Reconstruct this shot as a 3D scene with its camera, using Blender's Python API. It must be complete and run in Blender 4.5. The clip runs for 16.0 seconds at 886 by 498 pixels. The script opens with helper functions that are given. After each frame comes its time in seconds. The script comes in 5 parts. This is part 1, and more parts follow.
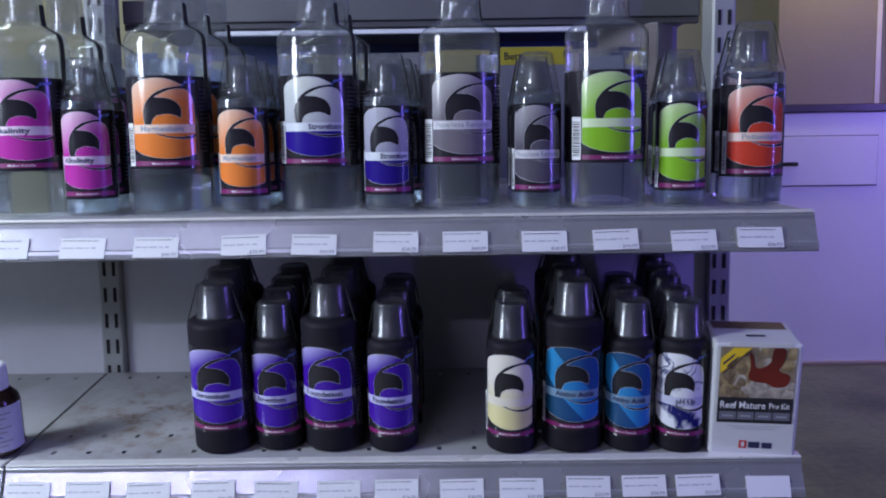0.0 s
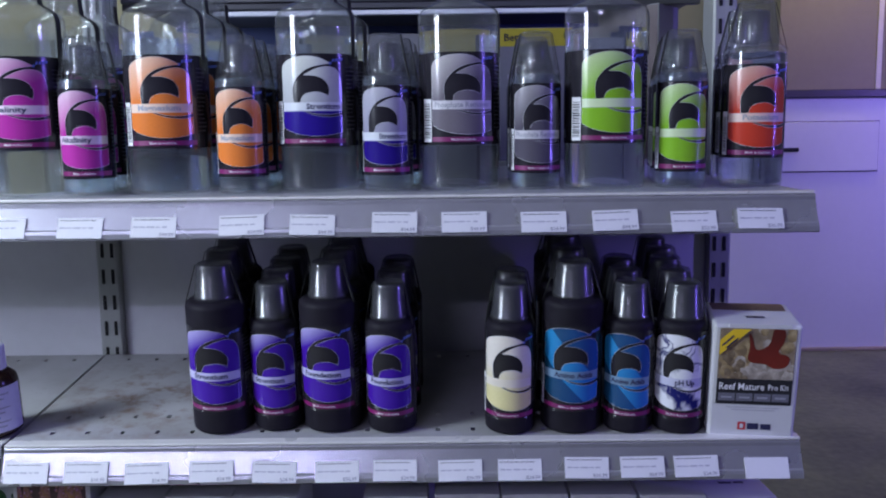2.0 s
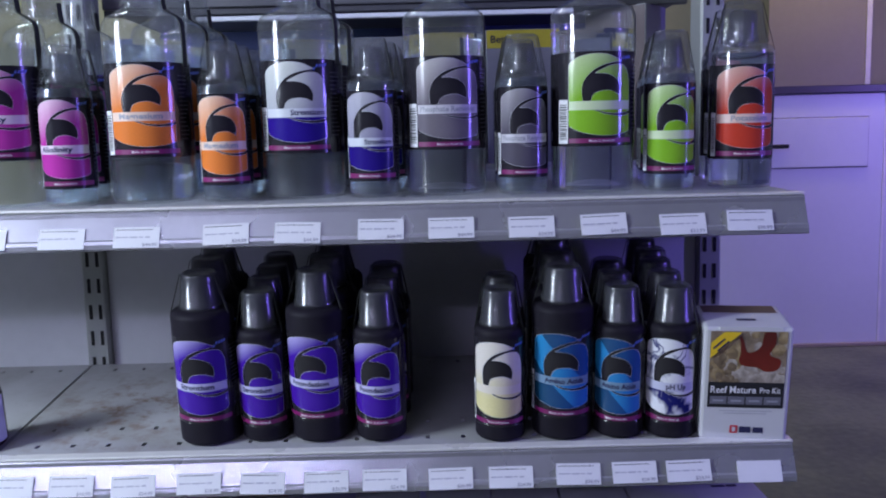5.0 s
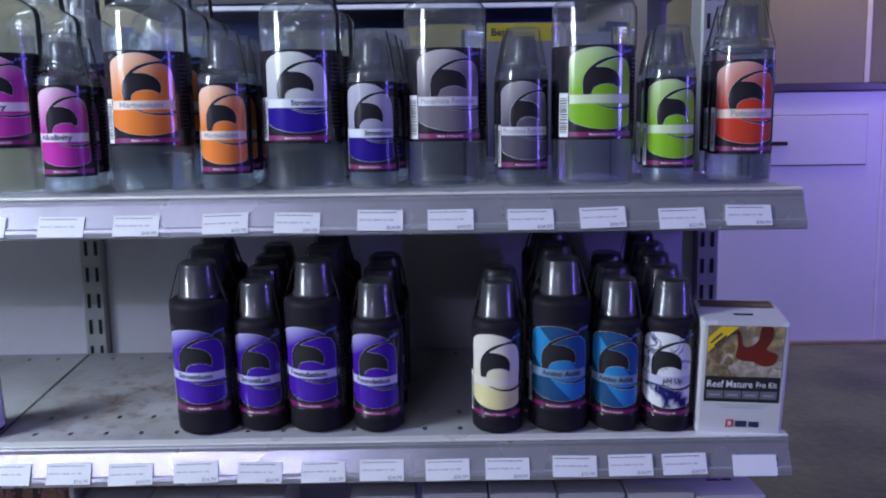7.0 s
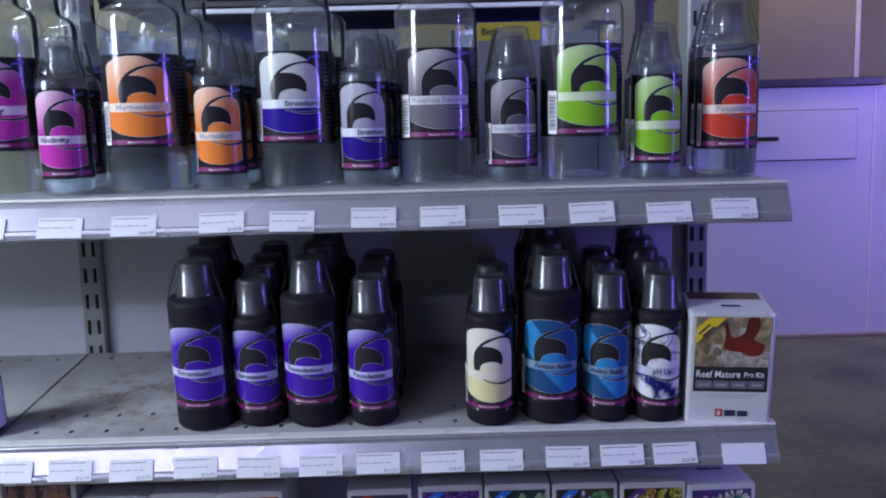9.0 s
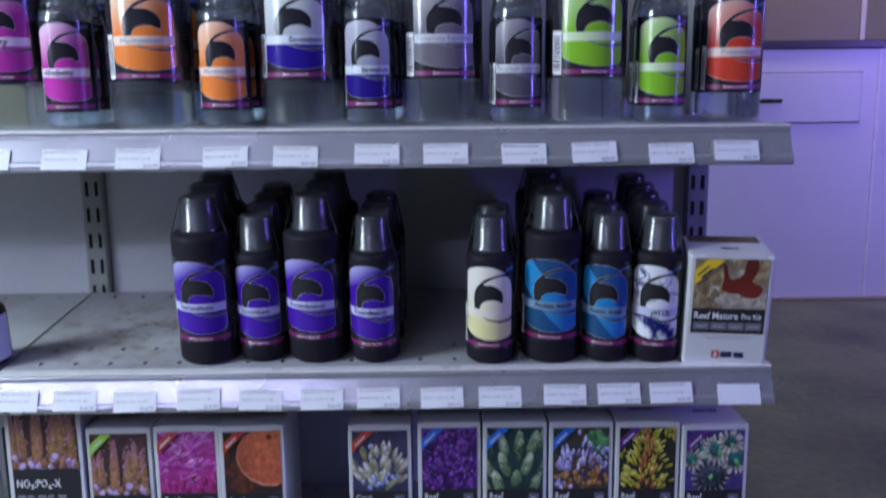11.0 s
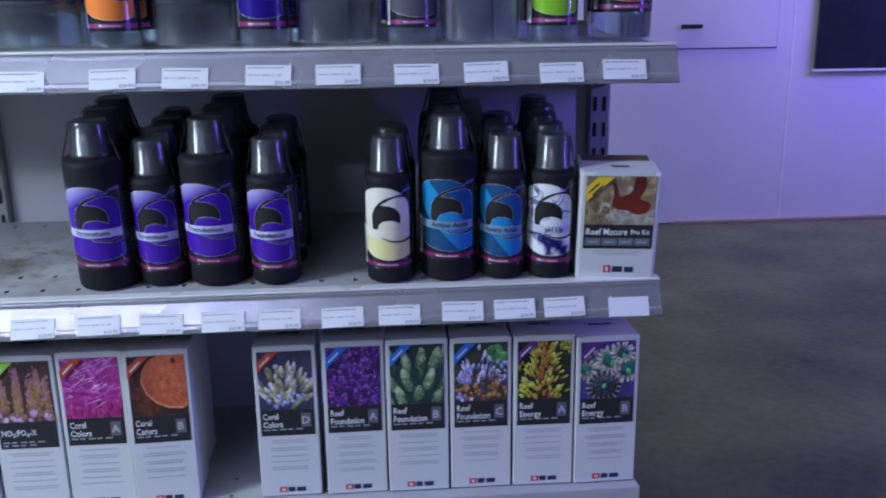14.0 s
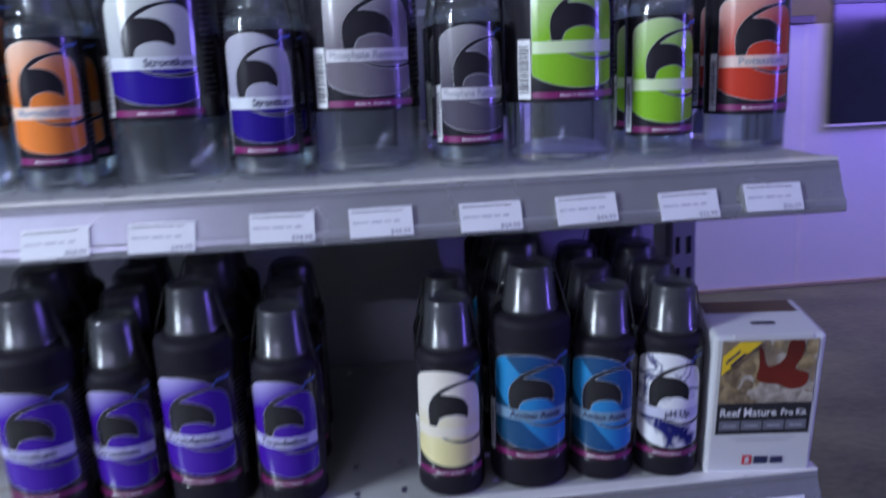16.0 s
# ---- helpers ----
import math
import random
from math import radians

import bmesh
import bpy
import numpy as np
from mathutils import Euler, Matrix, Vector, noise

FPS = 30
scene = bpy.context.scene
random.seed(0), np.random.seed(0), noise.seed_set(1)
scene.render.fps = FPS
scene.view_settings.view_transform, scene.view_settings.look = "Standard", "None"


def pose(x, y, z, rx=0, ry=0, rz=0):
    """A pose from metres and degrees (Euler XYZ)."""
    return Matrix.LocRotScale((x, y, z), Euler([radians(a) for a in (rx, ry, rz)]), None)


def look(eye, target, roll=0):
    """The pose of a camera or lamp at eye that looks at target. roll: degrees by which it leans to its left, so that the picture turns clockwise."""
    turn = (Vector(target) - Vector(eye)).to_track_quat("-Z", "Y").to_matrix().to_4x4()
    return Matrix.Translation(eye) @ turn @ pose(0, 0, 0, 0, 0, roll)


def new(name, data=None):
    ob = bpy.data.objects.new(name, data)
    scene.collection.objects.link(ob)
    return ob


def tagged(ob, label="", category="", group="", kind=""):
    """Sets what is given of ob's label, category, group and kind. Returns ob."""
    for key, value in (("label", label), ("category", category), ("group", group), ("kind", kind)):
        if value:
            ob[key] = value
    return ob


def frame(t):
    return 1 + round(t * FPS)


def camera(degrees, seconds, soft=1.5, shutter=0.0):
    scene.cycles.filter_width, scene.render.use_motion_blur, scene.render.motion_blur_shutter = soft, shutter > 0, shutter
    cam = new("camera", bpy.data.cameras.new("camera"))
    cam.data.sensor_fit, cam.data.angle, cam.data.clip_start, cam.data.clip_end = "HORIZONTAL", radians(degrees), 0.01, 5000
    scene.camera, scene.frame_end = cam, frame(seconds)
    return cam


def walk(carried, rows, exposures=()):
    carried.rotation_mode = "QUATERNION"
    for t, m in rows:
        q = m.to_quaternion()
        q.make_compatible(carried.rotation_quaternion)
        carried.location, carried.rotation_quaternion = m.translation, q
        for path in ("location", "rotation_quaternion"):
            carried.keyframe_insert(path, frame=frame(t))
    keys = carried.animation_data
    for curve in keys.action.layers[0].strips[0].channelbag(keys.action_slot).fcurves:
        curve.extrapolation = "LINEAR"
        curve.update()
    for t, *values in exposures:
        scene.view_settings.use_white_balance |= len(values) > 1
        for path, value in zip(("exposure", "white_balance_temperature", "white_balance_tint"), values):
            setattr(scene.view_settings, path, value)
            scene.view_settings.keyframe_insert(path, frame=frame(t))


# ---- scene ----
cam = camera(54.8, 16.0, soft=2.0, shutter=0.65)
PATH = [
    (0, (-0.012, 0.043, 0.775), (-0.022, 2.032, 0.562), -0.8),
    (0.5, (-0.008, 0.04, 0.772), (-0.016, 2.027, 0.541), -0.7),
    (1, (-0.006, 0.039, 0.767), (-0.009, 2.022, 0.509), -0.4),
    (1.5, (-0.008, 0.047, 0.767), (-0.019, 2.03, 0.507), -0.5),
    (2, (-0.011, 0.046, 0.767), (-0.021, 2.031, 0.525), -0.7),
    (2.5, (-0.011, 0.044, 0.771), (-0.015, 2.031, 0.546), -0.9),
    (3, (-0.008, 0.049, 0.771), (-0.007, 2.035, 0.535), -1.0),
    (3.5, (-0.005, 0.054, 0.771), (0.005, 2.038, 0.522), -1.3),
    (4, (-0.003, 0.055, 0.772), (0.0, 2.041, 0.534), -1.5),
    (6.5, (-0.006, 0.06, 0.774), (0.005, 2.044, 0.516), -1.0),
    (7, (-0.006, 0.055, 0.771), (0.005, 2.038, 0.513), -0.8),
    (7.5, (-0.004, 0.05, 0.772), (0.019, 2.034, 0.517), -1.1),
    (8, (-0.004, 0.046, 0.771), (0.023, 2.029, 0.513), -1.3),
    (10.5, (0.0, 0.028, 0.759), (0.007, 2.011, 0.499), -1.4),
    (11, (-0.006, 0.026, 0.739), (0.014, 1.998, 0.402), -0.6),
    (11.5, (-0.001, 0.019, 0.726), (0.008, 1.974, 0.302), -1.0),
    (12, (0.005, 0.022, 0.724), (-0.014, 1.965, 0.25), -1.1),
    (12.5, (0.01, 0.019, 0.724), (0.036, 1.961, 0.248), -0.7),
    (13, (0.018, 0.014, 0.726), (0.076, 1.955, 0.249), -0.9),
    (13.5, (0.025, 0.01, 0.73), (0.106, 1.955, 0.271), -0.7),
    (14, (0.044, 0.007, 0.728), (0.197, 1.939, 0.235), -0.8),
    (14.5, (0.066, 0.025, 0.726), (0.143, 1.964, 0.244), 0.5),
    (15, (0.078, 0.082, 0.729), (0.004, 2.014, 0.217), 1.2),
    (15.5, (0.046, 0.213, 0.746), (0.031, 2.168, 0.327), -1.2),
    (16, (-0.024, 0.315, 0.791), (0.211, 2.262, 0.398), -2.5),
]
walk(cam, [(t, look(eye, target, roll)) for t, eye, target, roll in PATH],
     exposures=[(0, -0.04, 6320, 11), (8.0, 0.05, 6320, 11), (10.5, 0.04, 6280, 9), (12.0, 0.11, 6030, 3.5), (13.5, 0.12, 6030, 4), (14.6, 0.20, 6050, 3.5), (15.2, 0.20, 6080, 3), (16.0, 0.08, 6250, 10)])

# ---- world, lights ----
world = bpy.data.worlds.new("world")
scene.world = world
world.use_nodes = True
world.node_tree.nodes["Background"].inputs[0].default_value = (0.35, 0.38, 0.5, 1)
world.node_tree.nodes["Background"].inputs[1].default_value = 0.05


def area_lamp(name, eye, target, size_x, size_y, watts, colour):
    d = bpy.data.lights.new(name, "AREA")
    d.shape, d.size, d.size_y, d.energy, d.color = "RECTANGLE", size_x, size_y, watts, colour
    ob = new(name, d)
    ob.matrix_world = look(eye, target)
    return ob


# ceiling tubes behind the camera, an unseen lamp added to brighten the left end, the blue glow of the reef tanks on the
# right
area_lamp("ceiling_tube_lamp", (-2.1, -3.3, 2.42), (-2.1, 1.0, 0.5), 2.6, 0.06, 31, (0.62, 0.61, 1.0))
area_lamp("ceiling_panel_lamp", (-1.7, -1.9, 2.75), (-1.7, -1.9, 0.0), 2.0, 1.2, 12, (0.64, 0.66, 1.0))
area_lamp("far_aisle_lamp", (-1.7, 2.5, 2.65), (-1.5, 3.0, 0.8), 1.2, 0.15, 21, (0.84, 1.0, 0.90))
# unseen lamp added close over the storage box so its front fades downwards
area_lamp("box_fade_lamp", (1.40, 2.93, 1.78), (1.40, 3.19, 1.45), 0.3, 0.1, 4.0, (1.0, 0.80, 0.55))
area_lamp("left_fill_lamp", (-1.65, 0.25, 1.30), (-0.45, 1.1, 0.66), 0.4, 0.8, 38, (0.74, 0.85, 1.0))
area_lamp("aquarium_glow_lamp", (1.75, 0.45, 1.04), (0.2, 1.1, 0.8), 0.030, 0.8, 12, (0.22, 0.15, 1.0))
area_lamp("aquarium_glow_lamp", (2.3, 2.45, 1.05), (1.75, 3.13, 0.5), 1.0, 0.2, 11, (0.28, 0.18, 1.0))

# ---- materials ----
MATS = {}


def mat(name, colour, rough=0.5, metal=0.0, vary=0.12, scale=12.0, bump=0.0, bump_scale=200.0, spec=0.5, coat=0.0, per_object=0.0):
    if name in MATS:
        return MATS[name]
    m = bpy.data.materials.new(name)
    m.use_nodes = True
    nt = m.node_tree
    b = nt.nodes["Principled BSDF"]
    b.inputs["Roughness"].default_value, b.inputs["Metallic"].default_value = rough, metal
    b.inputs["Specular IOR Level"].default_value, b.inputs["Coat Weight"].default_value = spec, coat
    tc = nt.nodes.new("ShaderNodeTexCoord")
    n1 = nt.nodes.new("ShaderNodeTexNoise")
    n1.inputs["Scale"].default_value, n1.inputs["Detail"].default_value = scale, 5
    nt.links.new(tc.outputs["Object"], n1.inputs["Vector"])
    n2 = nt.nodes.new("ShaderNodeTexNoise")
    n2.inputs["Scale"].default_value, n2.inputs["Detail"].default_value = scale * 14, 3
    nt.links.new(tc.outputs["Object"], n2.inputs["Vector"])
    add = nt.nodes.new("ShaderNodeMath")
    add.operation = "MULTIPLY_ADD"
    nt.links.new(n2.outputs["Fac"], add.inputs[0])
    add.inputs[1].default_value = 0.4
    nt.links.new(n1.outputs["Fac"], add.inputs[2])
    mr = nt.nodes.new("ShaderNodeMapRange")
    mr.inputs["From Min"].default_value, mr.inputs["From Max"].default_value = 0.4, 1.0
    mr.inputs["To Min"].default_value, mr.inputs["To Max"].default_value = 1 - vary, 1 + vary
    nt.links.new(add.outputs[0], mr.inputs["Value"])
    mul = nt.nodes.new("ShaderNodeVectorMath")
    mul.operation = "SCALE"
    mul.inputs[0].default_value = colour
    nt.links.new(mr.outputs["Result"], mul.inputs["Scale"])
    nt.links.new(mul.outputs["Vector"], b.inputs["Base Color"])
    rr = nt.nodes.new("ShaderNodeMapRange")
    rr.inputs["To Min"].default_value, rr.inputs["To Max"].default_value = max(rough - 0.1, 0.02), min(rough + 0.1, 1)
    nt.links.new(n1.outputs["Fac"], rr.inputs["Value"])
    nt.links.new(rr.outputs["Result"], b.inputs["Roughness"])
    if bump:
        nb = nt.nodes.new("ShaderNodeTexNoise")
        nb.inputs["Scale"].default_value = bump_scale
        nt.links.new(tc.outputs["Object"], nb.inputs["Vector"])
        bp = nt.nodes.new("ShaderNodeBump")
        bp.inputs["Strength"].default_value, bp.inputs["Distance"].default_value = bump, 0.001
        nt.links.new(nb.outputs["Fac"], bp.inputs["Height"])
        nt.links.new(bp.outputs["Normal"], b.inputs["Normal"])
    MATS[name] = m
    return m


def mix_node(nt, fac, a, b):
    """A colour mix; fac is a socket, a and b are colours or sockets."""
    n = nt.nodes.new("ShaderNodeMix")
    n.data_type = "RGBA"
    nt.links.new(fac, n.inputs[0])
    for k, v in ((6, a), (7, b)):
        if isinstance(v, tuple):
            n.inputs[k].default_value = (*v, 1)
        else:
            nt.links.new(v, n.inputs[k])
    return n.outputs[2]


def print_mat(name, top, low, style="fade"):
    """Printed label ink: fades from a pale corner to the full colour over the emblem's own UV square."""
    if name in MATS:
        return MATS[name]
    m = bpy.data.materials.new(name)
    m.use_nodes = True
    nt = m.node_tree
    b = nt.nodes["Principled BSDF"]
    b.inputs["Roughness"].default_value = 0.13
    uv = nt.nodes.new("ShaderNodeUVMap")
    sep = nt.nodes.new("ShaderNodeSeparateXYZ")
    nt.links.new(uv.outputs["UV"], sep.inputs[0])
    def calc(op, p, q, clamp=False):
        n = nt.nodes.new("ShaderNodeMath")
        n.operation, n.use_clamp = op, clamp
        for k, v in enumerate((p, q)):
            if isinstance(v, (int, float)):
                n.inputs[k].default_value = v
            else:
                nt.links.new(v, n.inputs[k])
        return n.outputs[0]
    u, v = sep.outputs["X"], sep.outputs["Y"]
    if style == "fade":
        d = calc("ADD", calc("MULTIPLY", calc("SUBTRACT", 1.0, v), 1.25), calc("MULTIPLY", u, 0.45))
        col = mix_node(nt, calc("MULTIPLY", d, 2.3 if "violet" in name else 1.35, True), top, low)
    elif style == "split":
        col = mix_node(nt, calc("LESS_THAN", v, 0.36), top, low)
        sh = calc("MULTIPLY", calc("SUBTRACT", 1.0, v), 0.5, True)
        col = mix_node(nt, sh, col, low)
    elif style == "cream":
        d = calc("MULTIPLY", calc("SUBTRACT", 0.62, v), 2.6, True)
        col = mix_node(nt, d, top, low)
    elif style == "bands":
        w = calc("FRACT", calc("ADD", calc("MULTIPLY", v, 0.9), calc("MULTIPLY", u, 0.75)), 0.0)
        g = calc("GREATER_THAN", w, 0.56)
        col = mix_node(nt, g, low, top)
        col = mix_node(nt, calc("MULTIPLY", u, 0.5), col, (0.03, 0.12, 0.55))
    else:
        nz = nt.nodes.new("ShaderNodeTexNoise")
        nz.inputs["Scale"].default_value, nz.inputs["Distortion"].default_value, nz.inputs["Detail"].default_value = 3.2, 0.8, 3
        nt.links.new(uv.outputs["UV"], nz.inputs["Vector"])
        wob = calc("SUBTRACT", nz.outputs["Fac"], 0.5)
        # a dark swell across the lower half, thin splash lines in the upper corner
        line = calc("SUBTRACT", calc("ADD", v, calc("MULTIPLY", u, 0.40)), 0.40)
        swell = calc("SUBTRACT", 1.35, calc("MULTIPLY", calc("ABSOLUTE", calc("ADD", line, calc("MULTIPLY", wob, 0.55)), 0.0), 10.0), True)
        vein = calc("SUBTRACT", 1.0, calc("MULTIPLY", calc("ABSOLUTE", calc("SUBTRACT", nz.outputs["Fac"], 0.46), 0.0), 17.0), True)
        vein = calc("MULTIPLY", vein, calc("MULTIPLY", calc("SUBTRACT", calc("SUBTRACT", v, 0.40), calc("MULTIPLY", u, 0.10)), 6.0, True))
        col = mix_node(nt, calc("MAXIMUM", swell, vein), top, low)
    nz = nt.nodes.new("ShaderNodeTexNoise")
    nz.inputs["Scale"].default_value = 40
    nt.links.new(uv.outputs["UV"], nz.inputs["Vector"])
    sc = nt.nodes.new("ShaderNodeMapRange")
    sc.inputs["To Min"].default_value, sc.inputs["To Max"].default_value = 0.9, 1.1
    nt.links.new(nz.outputs["Fac"], sc.inputs["Value"])
    vm = nt.nodes.new("ShaderNodeVectorMath")
    vm.operation = "SCALE"
    nt.links.new(col, vm.inputs[0])
    nt.links.new(sc.outputs["Result"], vm.inputs["Scale"])
    nt.links.new(vm.outputs["Vector"], b.inputs["Base Color"])
    MATS[name] = m
    return m


def clear_mat(name, tint, haze, gloss_rough=0.06):
    """Thin clear plastic wall: lets light straight through, with a Fresnel gloss and a trace of scuff."""
    m = bpy.data.materials.new(name)
    m.use_nodes = True
    nt = m.node_tree
    nt.nodes.remove(nt.nodes["Principled BSDF"])
    out = nt.nodes["Material Output"]
    tr = nt.nodes.new("ShaderNodeBsdfTransparent")
    tr.inputs[0].default_value = (*tint, 1)
    df = nt.nodes.new("ShaderNodeBsdfDiffuse")
    df.inputs[0].default_value = (0.88, 0.90, 0.92, 1)
    gl = nt.nodes.new("ShaderNodeBsdfGlossy")
    gl.inputs["Roughness"].default_value = gloss_rough
    nz = nt.nodes.new("ShaderNodeTexNoise")
    nz.inputs["Scale"].default_value = 60
    mr = nt.nodes.new("ShaderNodeMapRange")
    mr.inputs["To Min"].default_value, mr.inputs["To Max"].default_value = haze * 0.5, haze * 1.5
    nt.links.new(nz.outputs["Fac"], mr.inputs["Value"])
    tl = nt.nodes.new("ShaderNodeBsdfTranslucent")
    tl.inputs[0].default_value = (0.86, 0.92, 0.94, 1)
    m0 = nt.nodes.new("ShaderNodeMixShader")
    m0.inputs[0].default_value = 0.45
    nt.links.new(df.outputs[0], m0.inputs[1])
    nt.links.new(tl.outputs[0], m0.inputs[2])
    m1 = nt.nodes.new("ShaderNodeMixShader")
    nt.links.new(mr.outputs["Result"], m1.inputs[0])
    nt.links.new(tr.outputs[0], m1.inputs[1])
    nt.links.new(m0.outputs[0], m1.inputs[2])
    lw = nt.nodes.new("ShaderNodeLayerWeight")
    lw.inputs[0].default_value = 0.5
    pw = nt.nodes.new("ShaderNodeMath")
    pw.operation = "POWER"
    nt.links.new(lw.outputs["Facing"], pw.inputs[0])
    pw.inputs[1].default_value = 4.0
    fr = nt.nodes.new("ShaderNodeMapRange")
    fr.inputs["To Min"].default_value, fr.inputs["To Max"].default_value = 0.06, 0.75
    nt.links.new(pw.outputs[0], fr.inputs["Value"])
    m2 = nt.nodes.new("ShaderNodeMixShader")
    nt.links.new(fr.outputs[0], m2.inputs[0])
    nt.links.new(m1.outputs[0], m2.inputs[1])
    nt.links.new(gl.outputs[0], m2.inputs[2])
    nt.links.new(m2.outputs[0], out.inputs[0])
    return m


STEEL = mat("shelf_enamel", (0.42, 0.42, 0.44), 0.42, 0.0, 0.10, 9, 0.15, 300)
LIP = mat("ticket_strip_metal", (0.56, 0.56, 0.60), 0.26, 0.72, 0.12, 6)
# the bright reflection along the rounded shelf edge is put into this pale colour
NOSE = mat("shelf_nose_glint", (0.88, 0.87, 0.82), 0.3, 0.25, 0.08, 20)
PANEL = mat("back_panel_enamel", (0.62, 0.62, 0.66), 0.5, 0.0, 0.08, 4)
POST = mat("upright_enamel", (0.36, 0.37, 0.36), 0.45, 0.1, 0.10, 20)
DARK = mat("dark_slot", (0.01, 0.01, 0.012), 0.8)
WHITE = mat("cabinet_laminate", (0.74, 0.74, 0.76), 0.42, 0.0, 0.04, 3)
GAP = mat("drawer_gap", (0.16, 0.15, 0.2), 0.8)
COUNTER = mat("dark_countertop", (0.05, 0.045, 0.05), 0.35, 0.0, 0.2, 8)
BEIGE = mat("beige_board", (0.27, 0.235, 0.165), 0.6, 0.0, 0.1, 3)
WALL = mat("wall_paint", (0.34, 0.31, 0.20), 0.7, 0.0, 0.08, 2)
ROOM = mat("room_paint", (0.58, 0.58, 0.60), 0.8, 0.0, 0.06, 1)
CEIL = mat("ceiling_tile", (0.8, 0.8, 0.8), 0.9, 0.0, 0.05, 2)
FLOOR = mat("worn_concrete_floor", (0.138, 0.142, 0.078), 0.6, 0.0, 0.65, 3.2, 0.4, 45)
TANK = mat("dark_tank_glass", (0.012, 0.014, 0.03), 0.12, 0.0, 0.3, 4)
PAPER = mat("white_card", (0.78, 0.78, 0.80), 0.55, 0.0, 0.03, 30)
BOXW = mat("white_carton", (0.64, 0.64, 0.67), 0.42, 0.0, 0.03, 20)
INK = mat("black_ink", (0.022, 0.022, 0.028), 0.42)
GREYINK = mat("grey_ink", (0.34, 0.34, 0.40), 0.5)
PALEINK = mat("pale_ink", (0.62, 0.62, 0.66), 0.45)
PALETEXT = mat("pale_text_ink", (0.46, 0.46, 0.52), 0.5)
WHITEINK = mat("white_ink", (0.82, 0.82, 0.84), 0.4)
MAGENTA = mat("magenta_ink", (0.20, 0.012, 0.115), 0.35, 0, 0.3, 60)
BLUEINK = mat("blue_ink", (0.10, 0.17, 0.55), 0.4)
REDINK = mat("red_ink", (0.62, 0.04, 0.06), 0.4)
NAVYINK = mat("navy_ink", (0.03, 0.03, 0.09), 0.4)
YELLOW = mat("yellow_ink", (0.85, 0.58, 0.03), 0.4)
LABELBACK = mat("label_reverse", (0.30, 0.31, 0.35), 0.6)
LABELBLACK = mat("black_label_film", (0.022, 0.020, 0.026), 0.16, 0, 0.2, 30)
BOTTLEBLACK = mat("black_plastic", (0.015, 0.013, 0.019), 0.55, 0, 0.2, 40, spec=0.10)
CAPDARK = mat("dark_screw_cap", (0.035, 0.035, 0.045), 0.5)
CLEAR = clear_mat("clear_plastic", (0.95, 0.965, 0.97), 0.05, 0.03)
CUP = clear_mat("clear_cup_plastic", (0.88, 0.885, 0.90), 0.045, 0.04)
SMOKE = clear_mat("smoky_cup_plastic", (0.56, 0.56, 0.62), 0.07, 0.20)
CAPSMOKE = clear_mat("smoky_screw_cap", (0.60, 0.60, 0.66), 0.05, 0.20)
WATER = bpy.data.materials.new("clear_liquid")
WATER.use_nodes = True
_b = WATER.node_tree.nodes["Principled BSDF"]
_b.inputs["Base Color"].default_value = (0.80, 0.86, 0.92, 1)
_b.inputs["Roughness"].default_value, _b.inputs["IOR"].default_value, _b.inputs["Transmission Weight"].default_value = 0.03, 1.33, 0.985


def stained_shelf():
    """Grey enamel with a rusty patch and scuffs near the joint."""
    m = bpy.data.materials.new("stained_shelf_enamel")
    m.use_nodes = True
    nt = m.node_tree
    b = nt.nodes["Principled BSDF"]
    b.inputs["Roughness"].default_value = 0.45
    tc = nt.nodes.new("ShaderNodeTexCoord")
    def noise_fac(scale, detail, rough=0.6):
        n = nt.nodes.new("ShaderNodeTexNoise")
        n.inputs["Scale"].default_value, n.inputs["Detail"].default_value, n.inputs["Roughness"].default_value = scale, detail, rough
        nt.links.new(tc.outputs["Object"], n.inputs["Vector"])
        return n.outputs["Fac"]
    def ramp(sock, lo, hi):
        r = nt.nodes.new("ShaderNodeMapRange")
        r.inputs["From Min"].default_value, r.inputs["From Max"].default_value = lo, hi
        nt.links.new(sock, r.inputs["Value"])
        return r.outputs["Result"]
    def times(p, q):
        n = nt.nodes.new("ShaderNodeMath")
        n.operation = "MULTIPLY"
        nt.links.new(p, n.inputs[0])
        nt.links.new(q, n.inputs[1])
        return n.outputs[0]
    dist = nt.nodes.new("ShaderNodeVectorMath")
    dist.operation = "DISTANCE"
    nt.links.new(tc.outputs["Object"], dist.inputs[0])
    dist.inputs[1].default_value = (0.11, 0.13, 0.0)
    near = ramp(dist.outputs["Value"], 0.19, 0.03)
    rust = times(ramp(noise_fac(34, 6, 0.7), 0.48, 0.68), near)
    grime = ramp(noise_fac(9, 5), 0.42, 0.75)
    c = mix_node(nt, grime, (0.40, 0.40, 0.41), (0.29, 0.28, 0.27))
    c = mix_node(nt, times(ramp(noise_fac(120, 3), 0.62, 0.75), ramp(noise_fac(5, 2), 0.45, 0.65)), c, (0.20, 0.17, 0.15))
    c = mix_node(nt, rust, c, (0.17, 0.085, 0.035))
    nt.links.new(c, b.inputs["Base Color"])
    return m


STAINED = stained_shelf()

# ---- mesh helpers ----


def mesh_of(name, bm, material, smooth=False):
    me = bpy.data.meshes.new(name)
    bm.normal_update()
    bm.to_mesh(me)
    bm.free()
    for mt in (material if isinstance(material, (list, tuple)) else [material]):
        me.materials.append(mt)
    if smooth:
        for p in me.polygons:
            p.use_smooth = True
    return me


